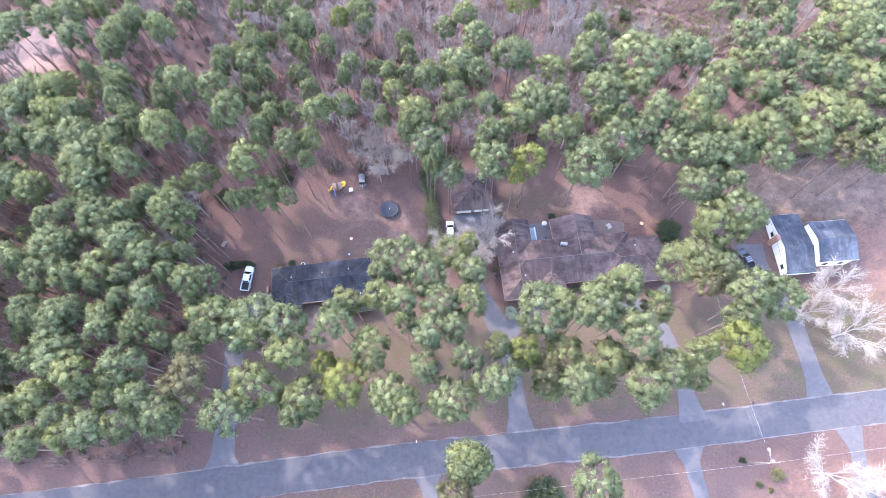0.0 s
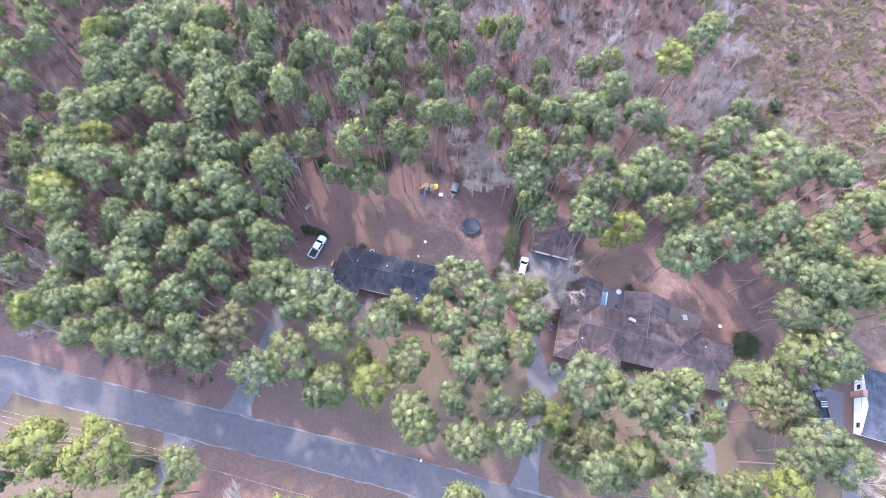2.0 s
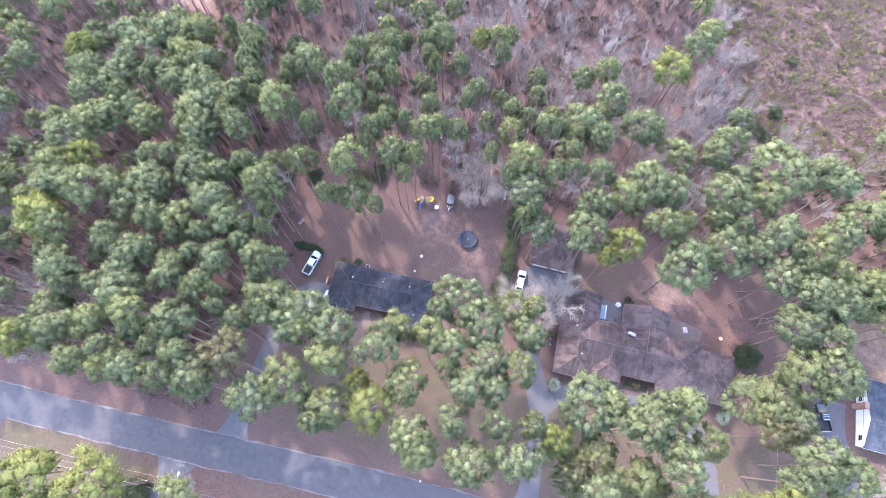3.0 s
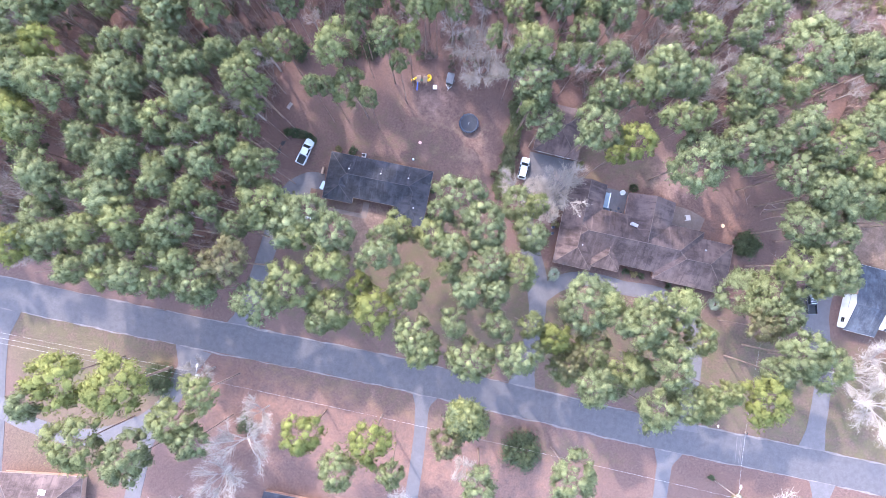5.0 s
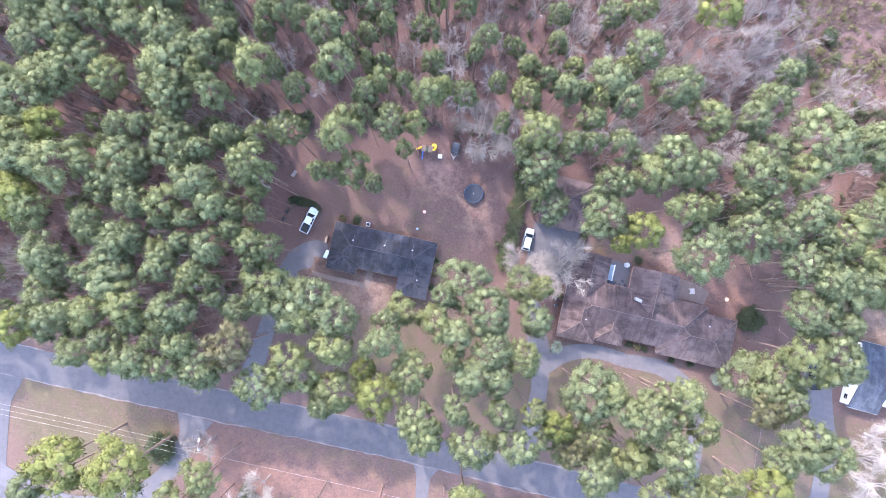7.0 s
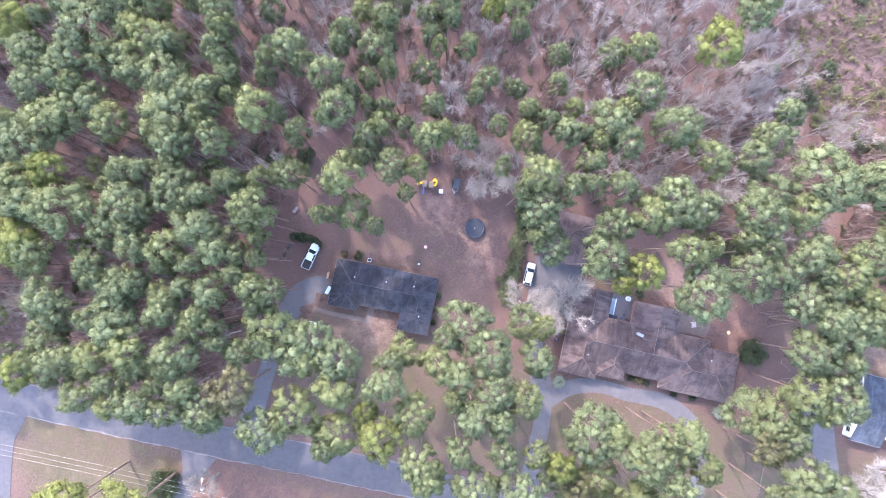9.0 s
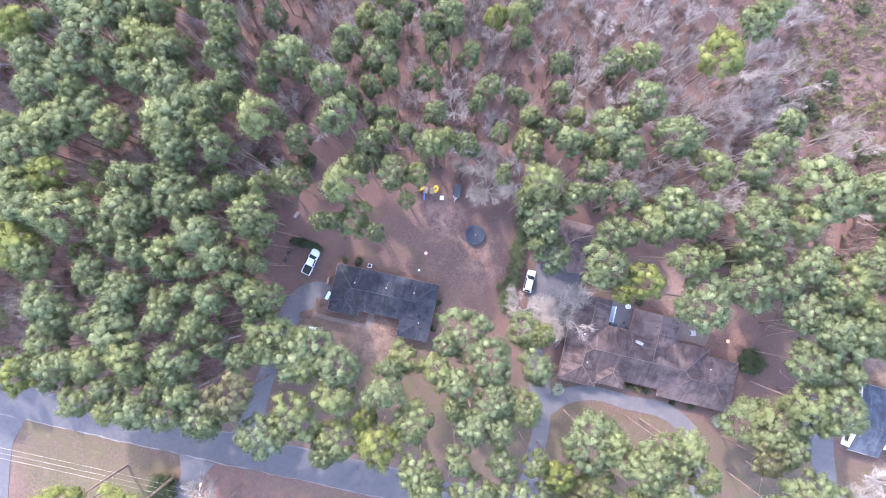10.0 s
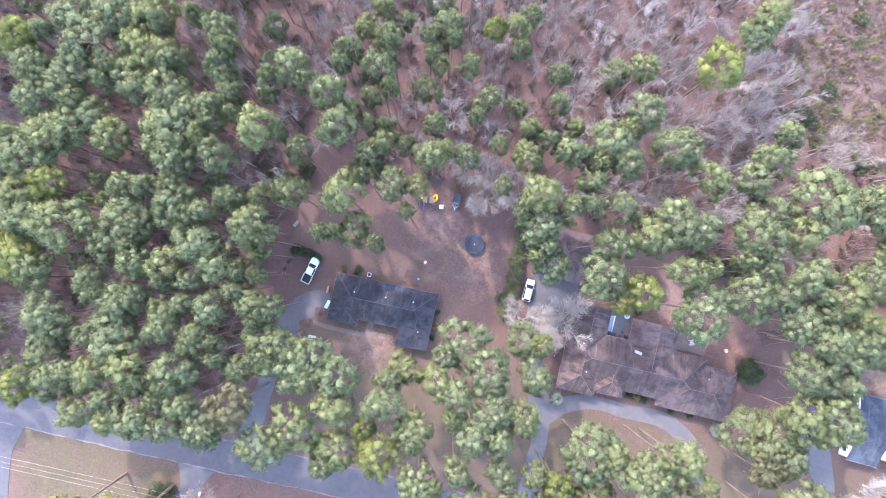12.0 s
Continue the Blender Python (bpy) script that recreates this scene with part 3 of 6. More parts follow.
def hardwood(seed, H, R, m=12, w=0.029, thin=1.0):
    """A bare broad tree: forking limbs that end in sprays of fine twigs."""
    rng = np.random.default_rng(seed)
    wood, tw = [], []
    fork = H * rng.uniform(0.22, 0.35)
    wood.append(tube_arrays([(0, 0, 0), (0.1, 0.05, fork * 0.5), (0.05, 0.1, fork), (0.1, 0, fork + H * 0.12)], [0.26, 0.21, 0.17, 0.1], 7))
    ends = []
    n1 = rng.integers(6, 9)
    for i in range(n1):
        a = i * 2 * np.pi / n1 + rng.normal(0, 0.3)
        r = R * rng.uniform(0.25, 0.7)
        s = np.array([0.05, 0.05, fork + rng.uniform(-0.1, 0.12) * H])
        e = np.array([r * math.cos(a), r * math.sin(a), H * rng.uniform(0.6, 0.9)])
        wood.append(limb(rng, s, e, 0.075 * thin, 0.5, 4))
        for j in range(5):
            b = a + rng.normal(0, 0.7)
            t = rng.uniform(0.3, 1)
            s2 = s + (e - s) * t
            e2 = s2 + np.array([math.cos(b), math.sin(b), rng.uniform(0.3, 1.2)]) * R * rng.uniform(0.22, 0.42)
            wood.append(limb(rng, s2, e2, 0.045 * thin, 0.1, 3, 4))
            ends.append((s2, e2))
    S = np.array([p for p, _ in ends])
    E = np.array([p for _, p in ends])
    t = rng.uniform(0.1, 1, (len(S), m, 1))
    P = (S[:, None] * (1 - t) + E[:, None] * t).reshape(-1, 3)
    D = np.repeat((E - S) / np.linalg.norm(E - S, axis=1)[:, None], m, 0)

    def sprays(P, D, spread, lo, hi, w):
        d = D * 0.7 + unit(rng, len(P)) * spread + (0, 0, 0.2)
        d /= np.linalg.norm(d, axis=1)[:, None]
        L = R * rng.uniform(lo, hi, (len(P), 1))
        side = np.cross(d, unit(rng, len(P)))
        side /= np.linalg.norm(side, axis=1)[:, None]
        return np.stack([P + side * w, P - side * w, P + d * L], 1).reshape(-1, 3), d, L

    a, d, L = sprays(P, D, 0.75, 0.12, 0.3, w)
    # each twig carries three finer ones
    k = 3
    at = rng.uniform(0.2, 0.9, (len(P) * k, 1))
    b, _, _ = sprays(np.repeat(P, k, 0) + np.repeat(d * L, k, 0) * at, np.repeat(d, k, 0), 0.7, 0.06, 0.15, w * 0.62)
    verts = np.concatenate([a, b])
    return joined(wood), (verts, np.arange(len(verts)).reshape(-1, 3)), None


def tree_kind(name, arrays, bark, leaf, label, category, crown="crown"):
    """The first of a kind of tree, with its trunk and crown; it is copied, then set down itself."""
    wood, green, normals = arrays
    ob = new(name)
    tagged(ob, label, category)
    piece("trunk", mesh_of("trunk", *wood, bark), ob)
    piece(crown, mesh_of(crown, *green, leaf, normals), ob)
    return ob


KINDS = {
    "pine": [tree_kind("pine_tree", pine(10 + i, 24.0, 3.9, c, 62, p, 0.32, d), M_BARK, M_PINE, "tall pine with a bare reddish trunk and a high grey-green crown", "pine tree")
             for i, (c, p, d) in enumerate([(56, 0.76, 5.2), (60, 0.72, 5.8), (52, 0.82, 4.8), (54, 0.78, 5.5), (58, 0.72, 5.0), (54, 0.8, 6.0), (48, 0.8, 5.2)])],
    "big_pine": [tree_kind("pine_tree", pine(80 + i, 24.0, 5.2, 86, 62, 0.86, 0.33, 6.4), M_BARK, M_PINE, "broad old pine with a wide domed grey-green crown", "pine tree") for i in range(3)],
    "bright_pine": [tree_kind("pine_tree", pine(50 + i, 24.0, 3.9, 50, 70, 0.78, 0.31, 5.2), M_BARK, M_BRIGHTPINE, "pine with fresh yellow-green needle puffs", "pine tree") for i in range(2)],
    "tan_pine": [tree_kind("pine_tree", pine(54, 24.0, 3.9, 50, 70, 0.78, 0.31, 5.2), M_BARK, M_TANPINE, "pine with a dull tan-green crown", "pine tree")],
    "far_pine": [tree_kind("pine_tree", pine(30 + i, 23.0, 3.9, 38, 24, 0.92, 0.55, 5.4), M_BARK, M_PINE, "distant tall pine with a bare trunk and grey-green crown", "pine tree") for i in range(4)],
    "bare": [tree_kind("bare_tree", hardwood(40 + i, h, r, 15, 0.028, 1.0), M_GREYBARK, M_TWIG, "leafless grey hardwood tree with fine pale twigs", "tree")
             for i, (h, r) in enumerate([(13, 4.6), (15, 5.2), (11.5, 4.2), (14, 4.8)])],
    "broad": [tree_kind("bare_tree", hardwood(60 + i, h, r, 46, 0.024, 1.0), M_GREYBARK, M_GREYTWIG, "broad leafless grey hardwood with a dense fan of twigs", "tree")
              for i, (h, r) in enumerate([(12, 4.7), (13, 4.7)])],
    "pale": [tree_kind("bare_tree", hardwood(70 + i, 11, 7.5, 40, 0.026, 1.5), M_PALEBARK, M_PALETWIG, "broad leafless tree with whitish limbs and twigs", "tree") for i in range(2)],
}
USED = {k: [False] * len(v) for k, v in KINDS.items()}
PLANTED = []
rng_trees = random.Random(5)


def plant(kind, x, y, r, nominal, group, stretch=1.0, high=None):
    i = rng_trees.randrange(len(KINDS[kind]))
    k = r / nominal
    m = pose(x, y, -0.08, 0, 0, rng_trees.uniform(0, 360)) @ Matrix.Diagonal((k, k, high / 24.0 if high else stretch * rng_trees.uniform(0.93, 1.07), 1))
    if USED[kind][i]:
        # a copy takes on the scale of the first, which is undone here
        ob = copy_thing(KINDS[kind][i], m @ Matrix.Diagonal((*(1 / v for v in KINDS[kind][i].scale), 1)))
    else:
        ob, USED[kind][i] = KINDS[kind][i], True
        ob.matrix_basis = m
    ob["group"] = group
    PLANTED.append((x, y))
    return ob


# stands of pine, each tree as x, y, the radius of its crown and its height
BACK_YARD_EAST_A = [
    (-7.7, 76.6, 2, 26.8), (-6.8, 67.3, 3.3, 27.8), (-4.3, 62.1, 3.4, 25.6), (-3.9, 75.5, 2.4, 27.5), (-3.7, 56.6, 1.6, 24.3),
    (-2.8, 59.3, 2.2, 24.7), (-1.1, 77, 1.8, 27), (-0.3, 40.1, 3.3, 14.5), (0.3, 56, 2.9, 22), (0.5, 66.6, 2.4, 26.2),
    (1.9, 75.6, 1.8, 26.7), (2, 72.1, 2.4, 26.3), (3.1, 41.4, 1.9, 18.5), (3.6, 68.6, 2, 26.1), (3.8, 80.2, 3.5, 26.4),
    (7.1, 62.4, 2.6, 25.5), (7.6, 78, 2.7, 26.4), (8.2, 55.2, 1.6, 25.1), (8.6, 88.1, 3, 25.9), (9.2, 69.8, 2.7, 25.5),
]
BACK_YARD_EAST_B = [
    (10.2, 57.1, 3.9, 25.5), (10.9, 64, 2.2, 25.8), (15, 82.1, 3.9, 25.9), (15.8, 66, 3.5, 26), (18.9, 68.9, 3.9, 27.7),
    (21.2, 62.4, 2.9, 27.6), (23.2, 79.1, 3.3, 23.8), (24.5, 69.1, 3.2, 26.7), (26.2, 63.4, 1.9, 26.4), (27.7, 56.1, 4.7, 25.4),
    (30.7, 80.9, 2.8, 23.8), (33.4, 71.3, 4, 26.3), (33.6, 67.3, 2.5, 24.3), (34.2, 87.1, 3.3, 22.4), (35.2, 91.5, 2.4, 23.3),
    (36.2, 60.7, 4.1, 24.7), (36.8, 76.8, 3.7, 23.5), (37.9, 66.2, 2.1, 24.6), (40.4, 63.2, 3, 24.5), (41.1, 73.7, 3, 24.7),
]
BACK_YARD_WEST_A = [
    (-53.2, 39.1, 2.2, 26.1), (-53.1, 47.6, 3.3, 29.6), (-53, 64.3, 1.4, 29.1), (-51, 74.3, 2.2, 29.3), (-50.5, 43.3, 1.6, 27.4),
    (-49.9, 46, 2.4, 27.8), (-49.8, 39.5, 1.6, 26.7), (-49.2, 55.4, 3, 25.6), (-49.1, 62.6, 2.2, 28.4), (-45.8, 79.2, 2, 29.1),
    (-45.7, 73, 2.9, 31.2), (-45.7, 81.5, 2.4, 29.1), (-45.1, 66.3, 1.6, 28.9), (-42.4, 68.6, 3.3, 30.9), (-42.2, 71.7, 1, 29),
    (-42, 49.7, 1.8, 26.2), (-40, 57.7, 3.9, 28.2), (-39.6, 86.3, 2.3, 28.2), (-39.5, 74.5, 1.8, 28.7),
]
BACK_YARD_WEST_B = [
    (-39.5, 84.7, 2.1, 28.3), (-39.4, 78.9, 3, 28.7), (-39.1, 50.6, 1.6, 25.8), (-38.8, 70.4, 1.4, 28.4), (-38.1, 83.1, 1.4, 28.2),
    (-37.8, 65.3, 2.5, 27.9), (-36.8, 77.2, 1.8, 28.5), (-36.4, 61.3, 1.7, 27.5), (-35.4, 70.8, 0.9, 28), (-35.2, 68.1, 2.7, 27.3),
    (-35.1, 52.5, 3.2, 23.4), (-33.3, 89.5, 1.8, 27.7), (-32, 50.7, 1.4, 24.8), (-31.6, 61.5, 2.9, 27.1), (-31.3, 86, 1.8, 27.5),
    (-31.2, 68.7, 1.4, 27.9), (-29.8, 91.3, 2.9, 27.4), (-29.3, 84.6, 1.2, 27.2), (-29.1, 89.6, 2.1, 27.3),
]
BACK_YARD_WEST_C = [
    (-28, 58, 1.3, 26.6), (-27.7, 62.1, 2.1, 27.2), (-27.1, 73.7, 2.2, 27.6), (-26.7, 69, 3.3, 28), (-24.5, 85.9, 2.3, 26.3),
    (-24.4, 69.8, 2.1, 27.6), (-21, 77.7, 1.6, 26.3), (-21, 81.4, 2.4, 25.7), (-20.8, 69.9, 2.1, 27.2),
    (-18.3, 95.2, 2.3, 26.6), (-16.7, 91.4, 1.5, 26.5), (-15.7, 73.7, 1.6, 26.7), (-12.3, 67.3, 1.7, 26.9), (-11.2, 77.9, 2, 26.6),
    (-10.3, 73.3, 2.8, 26.1), (-8.2, 64.2, 1.8, 26.4),
]
EAST_WOOD_A = [
    (44.8, 67.5, 3.5, 24.8), (44.9, 81.1, 5.5, 25.5), (46.6, 58.9, 3.6, 23.2), (48.5, 64.8, 2.2, 24.4), (50.3, 62.2, 1.9, 24.2),
    (50.9, 50.1, 4.1, 22.7), (51.5, 56.6, 3.4, 24.7), (52.5, 43.4, 4.4, 21.6), (52.5, 82.5, 3.8, 24.7), (53, 65.7, 3.9, 25),
    (53.7, 56, 4, 24), (55.6, 81.9, 3.6, 24.7), (55.8, 70.7, 3.5, 24.5), (56, 63.2, 2.2, 24.3), (57.4, 50.2, 2.3, 23),
    (57.5, 40.4, 2.3, 20.9), (58.9, 43.6, 4, 22.9),
]
EAST_WOOD_B = [
    (59.2, 57.9, 4.3, 23.1), (60.9, 75.5, 3.9, 24.7), (63, 59.8, 4.2, 23.6), (67.4, 56.6, 2.9, 23.5), (67.6, 71.8, 3.9, 24.2),
    (68.1, 61.5, 4.6, 23.7), (74.1, 80.9, 4.1, 24.6), (75.5, 58.4, 3.3, 23.6), (79.2, 76.8, 3.2, 24.5), (80.1, 65.7, 6, 23.7),
    (85.1, 75.3, 3.9, 24.2), (86.1, 61.9, 4.4, 23.6), (89.3, 55.6, 3.8, 23.6), (91.1, 87.1, 5.4, 24.6), (92.2, 73, 5.8, 23.7),
    (96.9, 85.1, 5.5, 24.6),
]
FRONT_YARDS_A = [
    (-54, 26, 1.5, 25.1), (-53.2, 23.1, 1.7, 24.9), (-53, 35.6, 1.8, 26.4), (-52.8, 10.7, 3.1, 23.8), (-50, 10, 2, 24.3),
    (-49.7, 34, 2.6, 25.7), (-49.3, 30.8, 1.6, 25.1), (-48.7, 21.7, 2.3, 23.3), (-46.5, 34.4, 1.8, 25.6), (-45.9, 25.2, 1.9, 23.9),
    (-44.3, 28.2, 3.9, 23.7), (-41.5, 23.8, 3.3, 23.4), (-40.9, 10.6, 3.2, 23.6), (-38.2, 28.3, 3.1, 23), (-38, 24.3, 2.5, 23.1),
    (-36.2, 14.9, 3.6, 23), (-32.4, 26.5, 3.3, 23.3), (-31, 20.1, 3.1, 23), (-29.4, 9, 1.9, 21.5), (-28.8, 11.7, 3.7, 20.7),
    (-22.7, 27.5, 2, 23.1), (-22.2, 23.6, 2.8, 26.6),
]
FRONT_YARDS_B = [
    (-20.1, 30.5, 2.7, 19.6), (-16.3, 20.4, 2.9, 23.3), (-14.6, 28.6, 2.6, 22.9), (-14.1, 34.1, 1.8, 22.8), (-12.6, 11.6, 3, 23.1),
    (-11.9, 37.6, 3.8, 21.7), (-11.1, 9.8, 2.8, 23.1), (-10.3, 28.4, 2.8, 23.3), (-9.7, 24.6, 1.6, 24), (-6.7, 16.1, 2.3, 24),
    (-5.2, 34.1, 3.6, 23.7), (-4.9, 22.3, 3.1, 23.5), (-2.9, 27.7, 2.8, 24.2), (-1.9, 10.3, 3.2, 22.6), (-0.9, 23.1, 2.3, 24),
    (1.5, 16.4, 2.2, 23.9), (2.9, 28.1, 2.5, 23.2), (3.6, 35.4, 2.8, 19.5), (6.2, 13.9, 3.1, 24.5), (7.1, 19.2, 1.8, 23.8),
    (15.4, 26.2, 4.2, 23.9), (19.1, 18, 2.9, 20.3),
]
FRONT_YARDS_C = [
    (19.5, 26, 2.6, 24.1), (20, 11.8, 3, 24.8), (22.8, 24.7, 2.6, 24.9), (25.8, 24.8, 3.2, 27.1), (27, 16.7, 3.2, 21.6),
    (28.4, 28.9, 2.1, 25.5), (29.6, 23.5, 2.5, 25.5), (30.7, 18.4, 2.9, 27.8), (31.6, 10.9, 3.2, 24.5), (31.7, 29.1, 3.1, 25.3),
    (36.9, 13.6, 2.6, 25.1), (37.6, 25.7, 2.4, 23), (39.9, 14.4, 2.2, 24.8), (44.2, 17.1, 2, 22.7), (48, 37.4, 4.3, 13.7),
    (51.4, 35.9, 4.3, 17.2), (52.9, 23.4, 2.8, 21.3), (53.7, 34, 2.7, 18.4), (56.1, 26.7, 3.8, 23.1), (61.9, 26.5, 3.5, 21.3),
]
NORTH_WOOD = [
    (23.7, 108.1, 3.2, 24.1), (26.5, 111.7, 3, 24.1),
]
SOUTH_SIDE = [
    (-74.3, -17.5, 2.7, 24), (-65.5, -22.6, 4.3, 24.1), (-54.7, -22.5, 3.9, 24.4), (-49.7, -13.9, 3.7, 24.5), (-46.5, -8, 3, 24.5),
    (-45.4, -16.7, 2.8, 24.5), (-18.8, -14, 3.2, 22.2), (-10.3, -13, 2.3, 22.5), (6.8, -9.8, 3.3, 23.1), (21.8, -5.3, 4.2, 23.8),
]
WEST_WOOD_A = [
    (-100.6, 63.9, 2.8, 24.8), (-100.6, 70.5, 1.5, 24.9), (-100.1, 50.7, 1.9, 25), (-98.3, 58.7, 3, 24.8), (-97.4, 63.8, 2, 24.7),
    (-97.1, 75.7, 3.2, 24.9), (-96.9, 47.9, 4.2, 25.3), (-95.1, 61.4, 3.5, 24.6), (-94.9, 41.1, 3.7, 25.6), (-94.1, 52.1, 3.4, 24.6),
    (-93.8, 65.5, 3, 24.6), (-93.6, 95.1, 3.2, 26.1), (-92.6, 37.1, 3.4, 26.1), (-92.3, 60.4, 2.4, 24.4), (-91.6, 55.5, 3.4, 24.6),
    (-91, 72.1, 4.9, 25), (-90, 28.9, 3.4, 25.3), (-88.4, 77.4, 3.9, 25.3), (-87.9, 64.7, 1.9, 24.4), (-87.6, 96.2, 2.8, 27.1),
    (-87.4, 58.2, 2.9, 23.5), (-86.6, 68.1, 1.7, 24.9),
]
WEST_WOOD_B = [
    (-86.1, 38.9, 3.9, 27.3), (-85.5, 76.9, 1.8, 25.4), (-85.3, 10.8, 2.2, 22.6), (-84.3, 65.7, 2.6, 24.8), (-84, 22.2, 3.3, 24.8),
    (-83.8, 73.1, 1.9, 25.3), (-83, 14.2, 3.7, 21), (-82.6, 55.5, 2.8, 24.7), (-82.1, 97.3, 2.8, 27.3), (-81.5, 77.6, 3.5, 26.3),
    (-81.1, 10.7, 2.9, 22.8), (-80.3, 20.6, 2.4, 24.4), (-80.3, 39.7, 2, 26.5), (-79.7, 70.8, 3.7, 26.2), (-79.7, 90.8, 2.7, 27.3),
    (-79.5, 65.7, 2.5, 25.9), (-78, 12.9, 2.2, 23.4), (-77.9, 29.7, 2.3, 25.9), (-77.9, 35.3, 2.5, 25.6), (-77, 47.9, 2.2, 26.3),
    (-75.9, 22.1, 2.3, 25.2), (-75.9, 72.2, 2.5, 26.8),
]
WEST_WOOD_C = [
    (-75.7, 27.8, 2, 26.1), (-75.4, 42.2, 4, 26.6), (-74.2, 62.5, 2, 27), (-73.9, 80.4, 1.4, 27.9), (-73.5, 14.6, 2.8, 25),
    (-73.5, 65.4, 4, 27.2), (-73.3, 7, 2.6, 24.7), (-73.1, 49.1, 2.2, 26.6), (-72.3, 58.5, 4.6, 27.2), (-72.1, 28.4, 3.1, 26.3),
    (-72.1, 41.8, 2.2, 26.9), (-72, 38.1, 2, 26.7), (-71.9, 23.1, 3.1, 25.6), (-71.4, 62, 4.7, 27.5), (-70.4, 20.7, 3.4, 25.9),
    (-70.3, 86.1, 2.3, 28.6), (-70.2, 35, 2.6, 27.2), (-69.9, 51, 1.9, 27.1), (-69.5, 30, 2.4, 26.2), (-69.3, 55.1, 3, 27.8),
    (-69.3, 80.2, 2.2, 28.7), (-69.1, 89.8, 2.6, 28.7),
]
WEST_WOOD_D = [
    (-69, 11.3, 2.5, 24.8), (-68, 7.6, 2.1, 25.2), (-67.5, 47.5, 3.6, 27.5), (-67, 77.1, 1.9, 29.1), (-66.4, 59.5, 1.7, 28.4),
    (-66.3, 72.6, 2.1, 29.1), (-66.2, 93.1, 2.3, 29.4), (-66, 66.3, 2.5, 28.4), (-65.9, 76.3, 1.9, 29.1), (-65.8, 18.3, 3.3, 27.2),
    (-65.2, 33.2, 1.5, 26.5), (-65.1, 44.9, 2.1, 27.6), (-65, 72, 1.9, 29.1), (-64.9, 15.7, 2, 26), (-64.9, 62.9, 1.9, 28.5),
    (-63.8, 37, 2.9, 27.2), (-63.6, 9.4, 3.2, 25.1), (-63.6, 28.6, 2.6, 25.2), (-62.9, 25, 2.6, 26.3), (-62.9, 68.1, 2.3, 28.7),
    (-61.9, 48.1, 2.3, 28.1), (-61.5, 58.6, 2.4, 29.8),
]
WEST_WOOD_E = [
    (-61.4, 64.9, 1.5, 28.8), (-60.9, 42.3, 3.3, 28.3), (-60.8, 13.8, 1.8, 25.2), (-60.6, 31, 1.9, 26.2), (-60.6, 35.2, 1.9, 26.9),
    (-60.4, 90.2, 2.5, 29.4), (-59.5, 16.3, 2, 25.5), (-59.3, 19.5, 3.7, 25.8), (-59, 51.1, 2, 27.5), (-58.3, 72.4, 1.7, 29.2),
    (-57.8, 50.5, 2.2, 27.4), (-57.6, 26.8, 2.1, 25.7), (-57.5, 25.1, 2.1, 25.9), (-57.2, 8.2, 2.5, 24.7), (-56.9, 39.5, 3.1, 27.4),
    (-56.4, 14.1, 2.6, 25), (-56.4, 63.6, 3, 31.7), (-56.3, 70, 1.2, 29.2), (-56, 31.6, 2.9, 25.8), (-54.6, 76, 2.9, 29.4),
    (-54.2, 52.9, 2.1, 25.4),
]
YELLOW_GREEN = [
    (-104.4, 68.6, 3.1, 24.9), (20.4, 100.4, 4, 24.2), (-90.6, 43.9, 2.9, 25.6), (-92.3, 31.5, 4.1, 25.5), (16.8, 56.5, 2.9, 26.3),
    (13.4, 52.7, 1.6, 25.7), (-86.4, 8.3, 3, 23), (-24.7, 18, 2.1, 21.7), (-21.3, 14.1, 3.6, 22.8), (11.4, 18.3, 2.6, 23.3),
    (51.7, 17.1, 4.2, 22.4), (-71.2, -11.1, 4.7, 24.1), (-60.9, -10.6, 5, 24.5), (-26.5, -10.6, 3.4, 22.2), (-14.8, -8.3, 3.5, 22.4),
    (-22, 93.9, 1.9, 26.5),
]
TAN_GREEN = [
    (-47.9, 15.7, 3.6, 25.7), (15.5, 14.2, 2.4, 22.9), (49.7, 30.5, 2.9, 18.4), (-2.3, -4.9, 2.6, 23.6), (82.8, 55.3, 3.1, 23.6),
]
BARE_A = [
    (-110.1, 60.6, 2.4), (-106.9, 75.7, 2.8), (-104.9, 55.7, 2.4), (-97.6, 20.2, 3.1), (-95.3, 46, 2.9), (-91.6, 50.7, 3.1),
    (-91.2, 46.1, 3.8), (-90.8, 14.4, 2.4), (-90.6, 30.3, 3.5), (-85.9, 23.1, 2), (-85.6, 51.8, 2.9), (-85.6, 60.7, 3.1),
    (-82.8, 80.9, 2.2), (-80, 14, 2.4), (-70.8, 54.8, 2.2), (-70.3, 78.7, 2.2), (-67.9, 87.8, 3.5), (-65.3, 81.4, 2.7),
    (-64.3, 59.8, 2.7), (-58.9, 72.4, 3.3), (-57.4, 84.4, 2.7), (-56.2, 90.2, 2.7), (-50.3, 67.5, 2.2), (-50.2, 93.8, 4),
    (-39.9, 96.6, 2.9), (-37.2, 78, 2.4), (-34.8, 85.9, 3.1),
]
